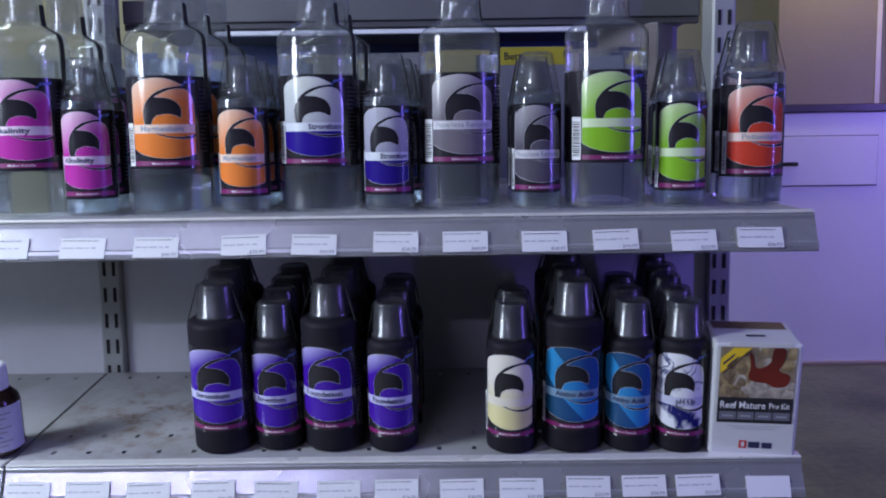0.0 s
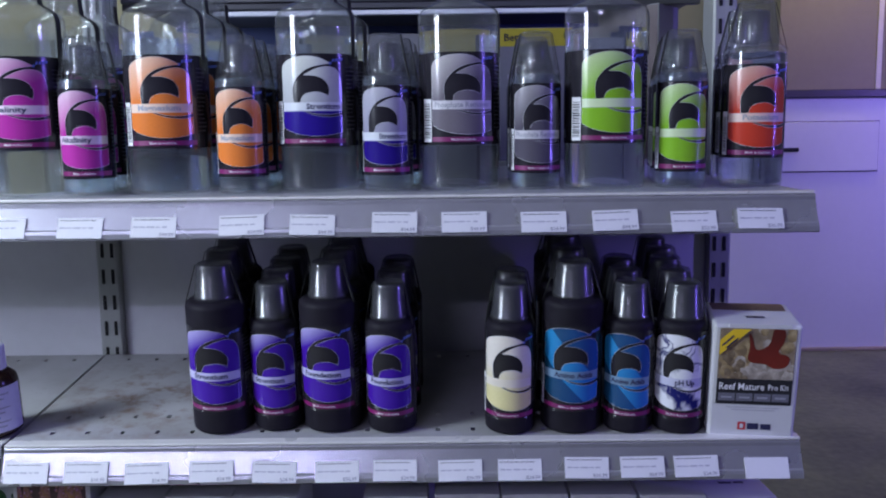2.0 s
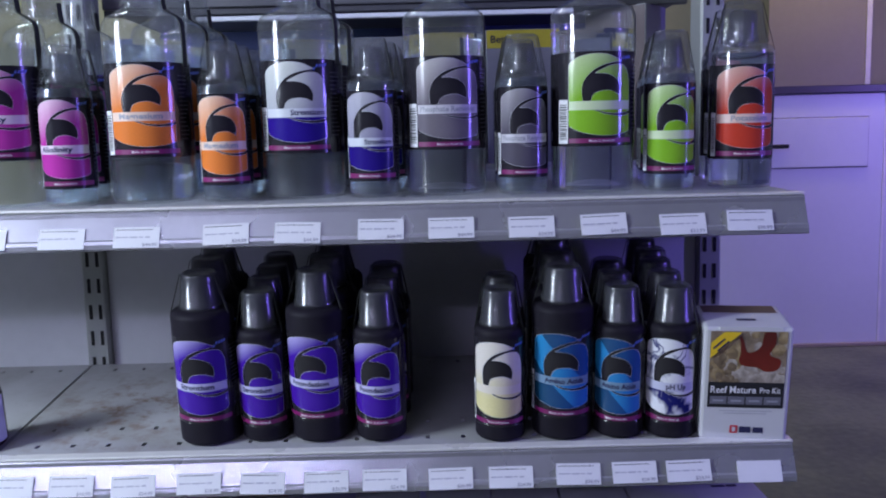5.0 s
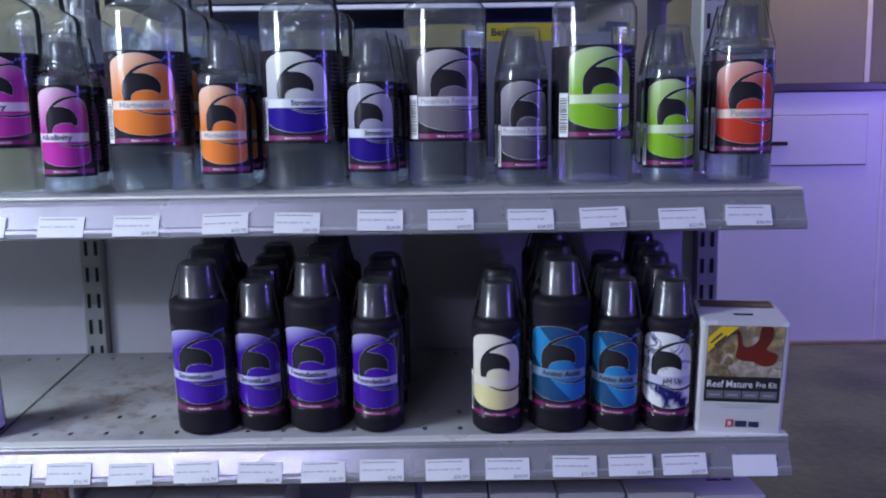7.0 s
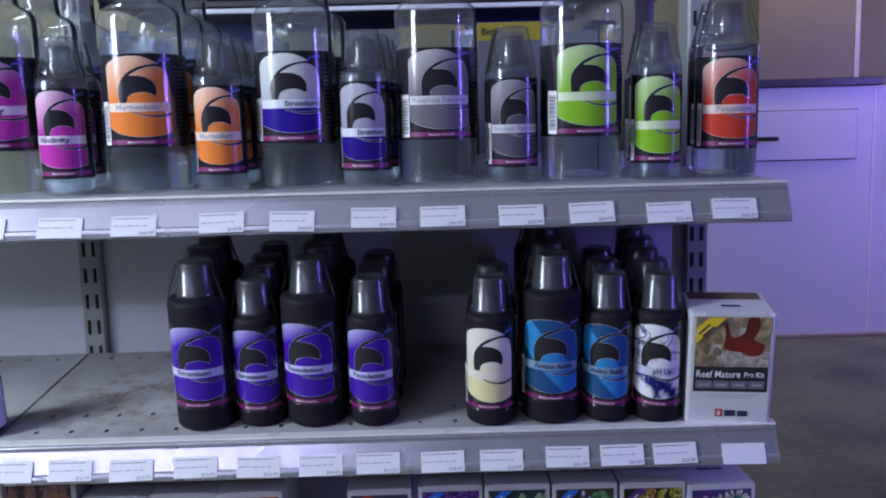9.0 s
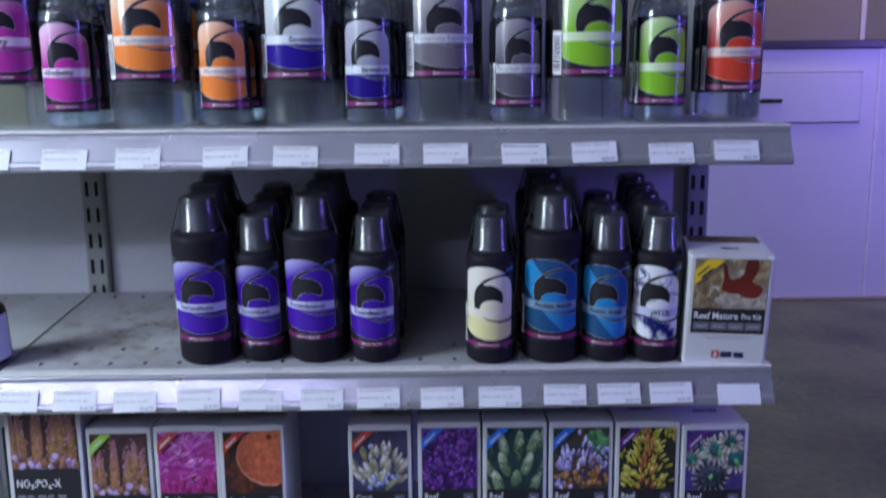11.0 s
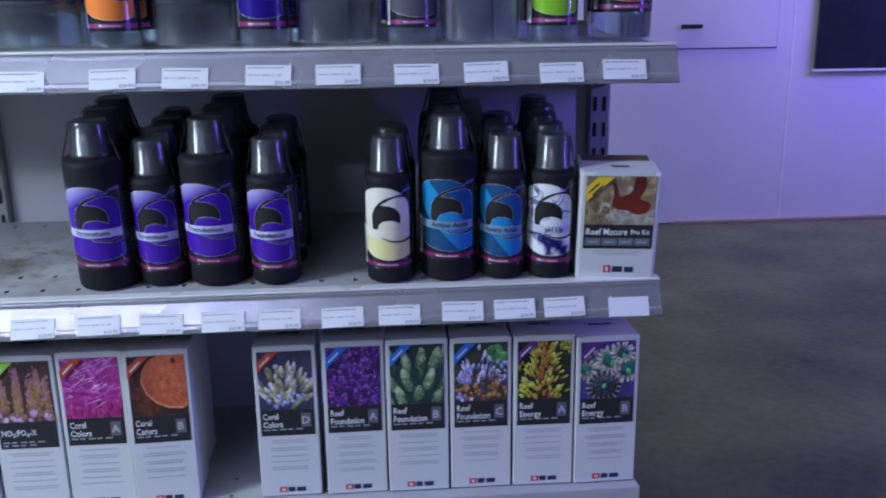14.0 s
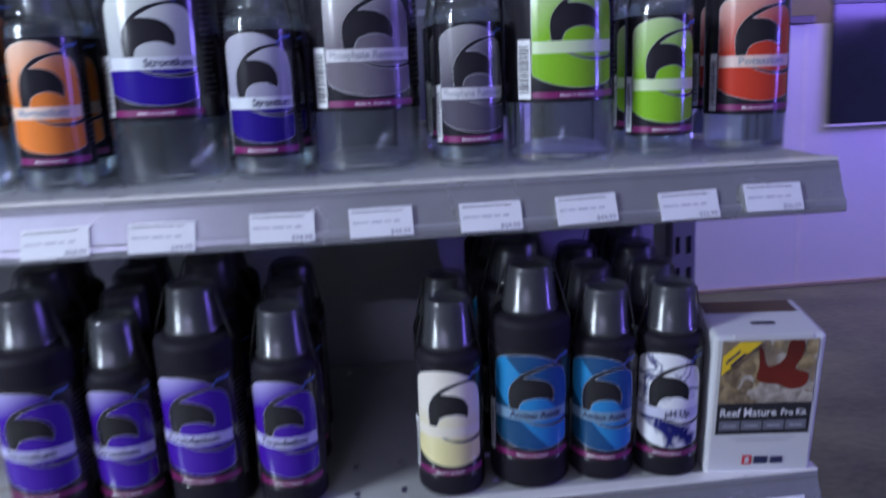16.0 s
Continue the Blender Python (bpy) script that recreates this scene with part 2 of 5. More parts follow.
def part(name, bm, material, parent=None, label="", smooth=False, at=None):
    me = bm if isinstance(bm, bpy.types.Mesh) else mesh_of(name, bm, material, smooth)
    ob = new(name, me)
    ob.parent = parent
    if at is not None:
        ob.matrix_basis = at
    if label:
        ob["label"] = label
    return ob


def empty(name, m, label, category, group=""):
    ob = new(name)
    ob.empty_display_size = 0.02
    ob.matrix_basis = m
    return tagged(ob, label, category, group)


def add_box(bm, x0, x1, y0, y1, z0, z1, bevel=0.0):
    r = bmesh.ops.create_cube(bm, size=1.0)
    vs = r["verts"]
    for v in vs:
        v.co = Vector(((x0 + x1) / 2 + v.co.x * (x1 - x0), (y0 + y1) / 2 + v.co.y * (y1 - y0), (z0 + z1) / 2 + v.co.z * (z1 - z0)))
    if bevel:
        es = list({e for v in vs for e in v.link_edges})
        bmesh.ops.bevel(bm, geom=es, offset=bevel, segments=2, affect="EDGES", profile=0.5)
    return bm


def box(x0, x1, y0, y1, z0, z1, bevel=0.0):
    return add_box(bmesh.new(), x0, x1, y0, y1, z0, z1, bevel)


def lathe(profile, seg=40):
    """Turned shape from (radius, height) pairs, bottom to top or along the outline."""
    bm = bmesh.new()
    rings = []
    for r, z in profile:
        if r < 1e-6:
            rings.append([bm.verts.new((0, 0, z))])
        else:
            rings.append([bm.verts.new((r * math.sin(2 * math.pi * k / seg), -r * math.cos(2 * math.pi * k / seg), z)) for k in range(seg)])
    for a, b in zip(rings, rings[1:]):
        for k in range(seg):
            q = [a[k % len(a)], a[(k + 1) % len(a)], b[(k + 1) % len(b)], b[k % len(b)]]
            q = list(dict.fromkeys(q))
            if len(q) > 2:
                bm.faces.new(q)
    bmesh.ops.recalc_face_normals(bm, faces=bm.faces)
    return bm


def extrude_profile(points, x0, x1):
    """A closed (y, z) outline drawn out along x."""
    bm = bmesh.new()
    a = [bm.verts.new((x0, y, z)) for y, z in points]
    b = [bm.verts.new((x1, y, z)) for y, z in points]
    n = len(points)
    for k in range(n):
        bm.faces.new((a[k], a[(k + 1) % n], b[(k + 1) % n], b[k]))
    bm.faces.new(a[::-1])
    bm.faces.new(b)
    bmesh.ops.recalc_face_normals(bm, faces=bm.faces)
    return bm


def smooth_line(points, steps=6, closed=False):
    """Catmull-Rom through 2D points."""
    out = []
    n = len(points)
    for i in range(n if closed else n - 1):
        p = [Vector(points[(i + k) % n] if closed else points[min(max(i + k, 0), n - 1)]) for k in (-1, 0, 1, 2)]
        for s in range(steps):
            t = s / steps
            out.append(tuple(0.5 * (2 * p[1] + (p[2] - p[0]) * t + (2 * p[0] - 5 * p[1] + 4 * p[2] - p[3]) * t * t + (3 * p[1] - p[0] - 3 * p[2] + p[3]) * t ** 3)))
    if not closed:
        out.append(tuple(points[-1]))
    return out


def flat_polys(polys):
    bm = bmesh.new()
    for poly in polys:
        f = bm.faces.new([bm.verts.new((x, y, 0)) for x, y in poly])
    bmesh.ops.triangulate(bm, faces=bm.faces)
    return bm


def uv_square(bm, x0, x1, y0, y1):
    lay = bm.loops.layers.uv.new("UVMap")
    for f in bm.faces:
        for lp in f.loops:
            lp[lay].uv = ((lp.vert.co.x - x0) / (x1 - x0), (lp.vert.co.y - y0) / (y1 - y0))


def wrap(bm, radius, step=0.0035):
    """Bends a flat print (x along the round, y up) onto an upright cylinder that faces -y."""
    xs = [v.co.x for v in bm.verts]
    x = math.floor(min(xs) / step) * step + step
    while x < max(xs):
        bmesh.ops.bisect_plane(bm, geom=bm.verts[:] + bm.edges[:] + bm.faces[:], plane_co=(x, 0, 0), plane_no=(1, 0, 0))
        x += step
    for v in bm.verts:
        a = v.co.x / radius
        v.co = Vector((radius * math.sin(a), -radius * math.cos(a), v.co.y))
    want = [f for f in bm.faces]
    bm.normal_update()
    for f in want:
        c = f.calc_center_median()
        if f.normal.x * c.x + f.normal.y * c.y < 0:
            f.normal_flip()
    return bm


def stand(bm, y=0.0):
    """Turns a flat print upright, facing -y."""
    for v in bm.verts:
        v.co = Vector((v.co.x, y, v.co.y))
    bm.normal_update()
    for f in bm.faces:
        if f.normal.y > 0:
            f.normal_flip()
    return bm


TEXTS = {}


def lettering(text, height, width=None, centre=True, weight=0.013):
    """Flat bmesh of a word in the built-in font: given cap height, squeezed to a width."""
    key = (text, weight)
    if key not in TEXTS:
        cu = bpy.data.curves.new("lettering", "FONT")
        cu.body, cu.resolution_u, cu.offset = text, 2, weight
        ob = bpy.data.objects.new("lettering", cu)
        scene.collection.objects.link(ob)
        dg = bpy.context.evaluated_depsgraph_get()
        me = bpy.data.meshes.new_from_object(ob.evaluated_get(dg))
        co = np.empty(len(me.vertices) * 3, "f")
        me.vertices.foreach_get("co", co)
        TEXTS[key] = (co.reshape(-1, 3)[:, :2].copy(), [tuple(p.vertices) for p in me.polygons])
        bpy.data.objects.remove(ob)
        bpy.data.curves.remove(cu)
        bpy.data.meshes.remove(me)
    co, faces = TEXTS[key]
    lo, hi = co.min(0), co.max(0)
    sy = height / 0.69
    sx = (width / (hi[0] - lo[0])) if width else sy
    bm = bmesh.new()
    shift = (lo[0] + hi[0]) / 2 if centre else lo[0]
    vs = [bm.verts.new(((x - shift) * sx, y * sy, 0)) for x, y in co]
    for f in faces:
        try:
            bm.faces.new([vs[k] for k in f])
        except ValueError:
            pass
    return bm


def moved(bm, dx, dy):
    for v in bm.verts:
        v.co.x += dx
        v.co.y += dy
    return bm


def rects(items):
    return flat_polys([[(x0, y0), (x1, y0), (x1, y1), (x0, y1)] for x0, x1, y0, y1 in items])

# ---- room ----
def structure(name, bm, material, label, category):
    return tagged(part(name, bm, material), label, category, "", "structure")


structure("floor", box(-4.0, 3.6, -5.0, 4.0, -0.1, 0.0), FLOOR, "worn dark grey concrete shop floor", "floor")
structure("ceiling", box(-4.0, 3.6, -5.0, 4.0, 2.8, 2.9), CEIL, "plain pale ceiling over the shop", "ceiling")
structure("wall_north", box(-4.0, 3.6, 3.75, 3.9, 0.0, 2.8), WALL, "dull beige painted wall behind the cabinet", "wall")
structure("wall_south", box(-4.0, 3.6, -5.0, -4.9, 0.0, 2.8), ROOM, "plain pale wall behind the aisle", "wall")
structure("wall_west", box(-4.0, -3.9, -4.9, 3.75, 0.0, 2.8), ROOM, "plain pale side wall of the shop", "wall")
structure("wall_east", box(3.5, 3.6, -4.9, 3.75, 0.0, 2.8), ROOM, "plain pale side wall of the shop", "wall")

# ---- white cabinet run beyond the shelf ----
CY = 3.13
cab = empty("counter_cabinet", pose(0, CY, 0), "white laminate counter cabinet with drawer and dark top", "cabinet")
part("body", box(0.2, 3.3, 0.012, 0.55, 0.0, 0.917, 0.002), WHITE, cab)
part("front_panel", box(0.2, 1.590, 0.0, 0.012, 0.004, 0.913, 0.0015), WHITE, cab)
part("front_panel", box(1.600, 3.3, 0.0, 0.012, 0.004, 0.913, 0.0015), WHITE, cab)
part("edge_strip", box(1.590, 1.600, -0.002, 0.012, 0.004, 0.913, 0.001), mat("pale_edge_strip", (0.86, 0.84, 0.80), 0.5), cab, "thin pale strip over the joint")
part("countertop", box(0.18, 1.62, -0.012, 0.56, 0.917, 0.945, 0.003), COUNTER, cab, "dark countertop")
part("drawer_surround", box(0.906, 1.534, -0.002, 0.002, 0.653, 0.835), GAP, cab, "thin dark gap round the drawer")
drw = part("drawer", box(0.910, 1.530, -0.010, 0.004, 0.657, 0.831, 0.002), WHITE, cab)
hb = box(1.163, 1.243, -0.026, -0.014, 0.727, 0.741, 0.004)
add_box(hb, 1.170, 1.178, -0.016, -0.008, 0.730, 0.738)
add_box(hb, 1.228, 1.236, -0.016, -0.008, 0.730, 0.738)
part("handle", hb, DARK, drw, "black bar handle")
part("kick_strip", box(1.16, 3.3, -0.018, 0.0, 0.0, 0.012, 0.002), mat("bare_plywood", (0.36, 0.29, 0.22), 0.7), cab, "worn bare timber strip on the floor")

tank = empty("aquarium", pose(0, CY, 0), "dark unlit aquarium set against the white cabinet", "aquarium")
part("front_glass", box(1.675, 3.0, -0.03, -0.014, 0.575, 0.978, 0.002), TANK, tank)
part("rim", box(1.672, 3.0, -0.032, -0.012, 0.978, 1.0, 0.002), mat("tank_rim", (0.10, 0.11, 0.16), 0.4), tank)
part("trim", box(1.668, 3.0, -0.031, -0.013, 0.566, 0.575, 0.001), WHITE, tank)

bx = empty("storage_box", pose(1.19, CY + 0.06, 0.945, 0, 0, -3), "large beige board box standing on the counter", "box")
part("body", box(0.0, 0.37, 0.0, 0.3, 0.0, 0.9, 0.004), BEIGE, bx)
part("edge_strip", box(0.345, 0.362, -0.004, 0.0, 0.0, 0.9), mat("pale_edge", (0.68, 0.64, 0.56), 0.5), bx)

# ---- shelving bay ----
F = 0.98
ZT, ZM, ZB = 0.711, 0.434, 0.153
TT, TM = 1.5, 6.0
XL, XR = -0.515, 0.388
gon = "gondola shelving"


def upright(x):
    u = tagged(part("upright", upright_mesh(), POST, None), "grey enamelled steel shelving upright with slots", "upright", gon)
    u.matrix_basis = pose(x, 1.28, 0)
    for k in range(34):
        for dx in (-0.007, 0.007):
            if 0.2 < 0.235 + 0.0385 * k < 1.4:
                part("slot", SLOT, None, u, at=pose(dx, 0.0, 0.235 + 0.0385 * k))
    return u


def upright_mesh():
    bm = bmesh.new()
    pts = [(-0.0165, 0.003), (-0.0135, 0.0), (0.0135, 0.0), (0.0165, 0.003), (0.0165, 0.05), (-0.0165, 0.05)]
    a = [bm.verts.new((x, y, 0.0)) for x, y in pts]
    b = [bm.verts.new((x, y, 1.5)) for x, y in pts]
    for k in range(6):
        bm.faces.new((a[k], a[(k + 1) % 6], b[(k + 1) % 6], b[k]))
    bm.faces.new(b)
    bmesh.ops.recalc_face_normals(bm, faces=bm.faces)
    return bm


SLOT = mesh_of("slot", box(-0.0022, 0.0022, -0.0012, 0.004, -0.0105, 0.0105), DARK)
for x in (-0.507, 0.384, -1.41):
    upright(x)

tagged(part("back_panel", box(-0.49, 0.367, 1.292, 1.305, 0.10, 0.735), PANEL), "plain grey enamel back panel of the shelving", "panel", gon)
tagged(part("back_panel", box(-1.39, -0.524, 1.292, 1.305, 0.10, 0.735), PANEL), "plain grey enamel back panel of the shelving", "panel", gon)
tagged(part("base_plinth", box(-1.41, 0.372, 1.01, 1.03, 0.0, 0.135), STEEL), "grey steel kick plinth under the lowest shelf", "plinth", gon)


def tray(width, depth, material):
    """Shelf sheet with rows of punched slots, turned-down flanges."""
    holes_y = [(0.032, 0.0085), (0.076, 0.0085), (depth - 0.022, 0.0085)]
    n = int(width / 0.041)
    ys = [0.0]
    for y, h in holes_y:
        ys += [y - h / 2, y + h / 2]
    ys.append(depth)
    xs = [0.0]
    off = (width - (n - 1) * 0.041) / 2
    for k in range(n):
        xs += [off + k * 0.041 - 0.0026, off + k * 0.041 + 0.0026]
    xs.append(width)
    bm = bmesh.new()
    grid = [[bm.verts.new((x, y, 0)) for x in xs] for y in ys]
    for j in range(len(ys) - 1):
        for i in range(len(xs) - 1):
            if j % 2 == 1 and i % 2 == 1:
                continue
            bm.faces.new((grid[j][i], grid[j][i + 1], grid[j + 1][i + 1], grid[j + 1][i]))
    bm.normal_update()
    bmesh.ops.solidify(bm, geom=bm.faces[:], thickness=0.0012)
    add_box(bm, 0.0, 0.0015, 0.004, depth, -0.03, -0.001)
    add_box(bm, width - 0.0015, width, 0.004, depth, -0.03, -0.001)
    add_box(bm, 0.0, width, depth - 0.0015, depth, -0.028, -0.001)
    return mesh_of("tray", bm, material)


LIP_OUT = [(0.002, 0.0), (-0.001, -0.001), (-0.003, -0.004), (-0.0035, -0.008), (-0.0135, -0.031), (-0.0155, -0.0325), (-0.0168, -0.036), (-0.0172, -0.041),
           (-0.0150, -0.0425), (-0.0125, -0.0405), (-0.0115, -0.032), (-0.0015, -0.0085), (0.002, -0.004)]


def shelf(x0, x1, y, z, depth, tilt, material, label, lip=True):
    s = empty("shelf", pose(x0, y, z, tilt, 0, 0), label, "shelf", gon)
    part("tray", tray(x1 - x0, depth, material), None, s)
    if lip:
        part("ticket_strip", extrude_profile(LIP_OUT, 0.0, x1 - x0), LIP, s, "grey metal ticket strip along the front", at=pose(0, 0, 0, -tilt))
        part("nosing", box(0, x1 - x0, -0.0034, 0.010, -0.0012, 0.0018, 0.0010), NOSE, s, "front edge coloured pale for its glint", at=pose(0, 0, 0, 0))
    else:
        part("front_face", box(0, x1 - x0, -0.002, 0.0, -0.05, 0.0, 0.0006), STEEL, s)
    if lip:
        for x in (0.006, x1 - x0 - 0.009):
            bm = extrude_profile([(depth, -0.004), (depth, -0.075), (depth - 0.03, -0.07), (0.05, -0.028), (0.05, -0.004)], x, x + 0.003)
            part("bracket", bm, POST, s)
    return s


shelf(XL + 0.002, XR + 0.002, F, ZT, 0.30, TT, STEEL, "grey steel shelf holding clear bottles, with ticket strip")
shelf(-1.41, XL - 0.002, F, ZT, 0.30, TT, STEEL, "grey steel shelf of the next bay")
shelf(XL, XR - 0.004, F, ZM, 0.30, TM, STAINED, "grey steel shelf with rust stains and punched slots")
shelf(-1.41, XL - 0.004, F, ZM, 0.30, TM, STAINED, "grey steel shelf of the next bay, scuffed")
shelf(XL, XR - 0.016, 0.982, ZB, 0.31, 0.0, STEEL, "low grey steel base shelf holding tall cartons", lip=False)
shelf(-1.41, XL - 0.004, 0.982, ZB, 0.31, 0.0, STEEL, "low grey steel base shelf of the next bay", lip=False)


def on_shelf(x, y, which):
    """Pose standing on a shelf at plan place (x, y)."""
    z, tilt, f = {"top": (ZT, TT, F), "mid": (ZM, TM, F), "base": (ZB, 0.0, 0.982)}[which]
    return pose(x, y, z + math.tan(radians(tilt)) * (y - f) + 0.0018, tilt, 0, 0)


# ---- price tickets ----
TICKET = mesh_of("card", box(-0.0245, 0.0245, -0.0006, 0.0, -0.0232, 0.0), PAPER)
STRIPE = mesh_of("stripe", stand(rects([(-0.022 + 0.0028 * k, -0.0195 + 0.0028 * k, -0.0035 + 0.0002 * (k % 2), -0.0026 - 0.0001 * (k % 3)) for k in range(14)]), -0.0010), INK)
NAMEBAR = mesh_of("name_bar", stand(rects([(-0.022, -0.0165, -0.0122, -0.0106), (-0.0158, -0.009, -0.0120, -0.0108), (-0.0072, 0.001, -0.0122, -0.0106), (0.0026, 0.0075, -0.0120, -0.0108), (0.0095, 0.0145, -0.0122, -0.0106)]), -0.0010), PALETEXT)
PRICES = {}


def ticket(x, z, price, turn, drop, blank=False):
    slope = math.degrees(math.atan2(0.010, 0.023))
    t = empty("price_ticket", pose(x, F - 0.0092, z - 0.0172 - drop) @ pose(0, 0, 0, slope * -1, turn, 0),
              "blank white paper ticket in the metal strip" if blank else "small white printed price ticket in the metal strip", "price ticket", "price tickets")
    part("card", TICKET, None, t)
    if not blank:
        part("stripe", STRIPE, None, t)
        part("name_bar", NAMEBAR, None, t)
        if price:
            if price not in PRICES:
                PRICES[price] = mesh_of("price", stand(moved(lettering(price, 0.0036, 0.0155), 0.0145, -0.0215), -0.0010), GREYINK)
            part("price", PRICES[price], None, t)
    return t


rnd = random.Random(5)
for x, p in zip((-0.517, -0.433, -0.353, -0.258, -0.181, -0.092, -0.017, 0.069, 0.146, 0.231, 0.303),
                ("", "", "$44.99", "$24.99", "$44.99", "$24.99", "$44.99", "$24.99", "$44.99", "$22.99", "$36.99")):
    ticket(x + 0.0245, ZT, p, rnd.uniform(-1.6, 1.2), rnd.uniform(-0.0015, 0.0015))
for x, p in zip((-0.511, -0.444, -0.376, -0.303, -0.232, -0.162, -0.097, -0.024, 0.043, 0.118, 0.180, 0.240),
                ("", "$16.99", "$24.99", "$16.99", "$24.99", "$36.99", "$24.99", "$36.99", "$24.99", "$36.99", "$24.99", "$24.99")):
    ticket(x + 0.0245, ZM, p, rnd.uniform(-1.5, 1.2), rnd.uniform(-0.001, 0.0015))
ticket(0.319 + 0.0245, ZM, "", 0.4, 0.002, True)

# ---- bottles ----
# emblem outlines in a unit square: an outer sweep, an inner crescent, a ball, a lower bowl
def emblem_polys(w, h, x0, y0):
    sweep = smooth_line([(0.82, 0.91), (0.63, 0.98), (0.42, 1.0), (0.19, 0.97), (0.04, 0.91), (0.0, 0.85)], 5) + \
        smooth_line([(0.0, 0.85), (0.0, 0.65), (0.0, 0.415)], 2)[1:] + \
        smooth_line([(0.225, 0.415), (0.21, 0.57), (0.25, 0.685), (0.38, 0.80), (0.56, 0.872), (0.82, 0.91)], 4)[:-1]
    crescent = smooth_line([(0.41, 0.765), (0.59, 0.838), (0.76, 0.868), (0.90, 0.843), (0.975, 0.755), (1.0, 0.616), (1.0, 0.415)], 4) + \
        [(0.785, 0.415)] + smooth_line([(0.785, 0.50), (0.797, 0.605), (0.73, 0.70), (0.59, 0.755), (0.41, 0.765)], 4)[:-1]
    ball = smooth_line([(0.345, 0.415), (0.385, 0.50), (0.49, 0.543), (0.644, 0.548), (0.785, 0.50)], 4) + [(0.785, 0.415)]
    chin = smooth_line([(0.42, 0.33), (0.52, 0.295), (0.66, 0.275), (0.80, 0.272), (0.92, 0.285), (1.0, 0.305)], 4) + [(1.0, 0.33)]
    bowl = smooth_line([(0.0, 0.33), (0.0, 0.14), (0.05, 0.10), (0.17, 0.055), (0.35, 0.018), (0.55, 0.0), (0.75, 0.008), (0.90, 0.028), (1.0, 0.055)], 4) + \
        smooth_line([(1.0, 0.262), (0.92, 0.245), (0.78, 0.238), (0.60, 0.255), (0.46, 0.29), (0.36, 0.33)], 4)
    sc = lambda poly: [(x0 + x * w, y0 + y * h) for x, y in poly]
    return [sc(p) for p in (sweep, crescent, ball, chin, bowl)]


def outline_polys(polys, grow):
    """Thin ribbons along the outlines."""
    out = []
    for poly in polys:
        n = len(poly)
        area = sum(poly[i][0] * poly[(i + 1) % n][1] - poly[(i + 1) % n][0] * poly[i][1] for i in range(n))
        s = 1 if area > 0 else -1
        for i in range(n):
            a, b = Vector(poly[i]), Vector(poly[(i + 1) % n])
            if (b - a).length > 1e-6:
                t = (b - a).normalized()
                o = Vector((s * t.y, -s * t.x)) * grow
                out.append([tuple(a), tuple(b), tuple(b + o), tuple(a + o)])
    return out


KINDS = {
    #        radius, shoulder, neck radius, cap foot, cap top, cap radii (foot, top), label z, label height, fill
    "litre": dict(r=0.0475, sh=0.1945, neck=0.020, cf=0.2205, ct=0.2805, cr=(0.0235, 0.019), lz=0.0527, lh=0.104, fill=0.1815),
    "half": dict(r=0.0360, sh=0.152, neck=0.018, cf=0.1645, ct=0.2115, cr=(0.0275, 0.0195), lz=0.0335, lh=0.106, fill=0.153),
    "quarter": dict(r=0.0290, sh=0.1240, neck=0.015, cf=0.1370, ct=0.1800, cr=(0.0240, 0.0168), lz=0.0192, lh=0.1015, fill=0.131),
    "dark_half": dict(r=0.0352, sh=0.148, neck=0.016, cf=0.157, ct=0.197, cr=(0.0232, 0.0190), lz=0.027, lh=0.102, fill=0),
    "dark_quarter": dict(r=0.0290, sh=0.122, neck=0.015, cf=0.133, ct=0.174, cr=(0.0215, 0.0178), lz=0.018, lh=0.103, fill=0),
}
SHAPES = {}


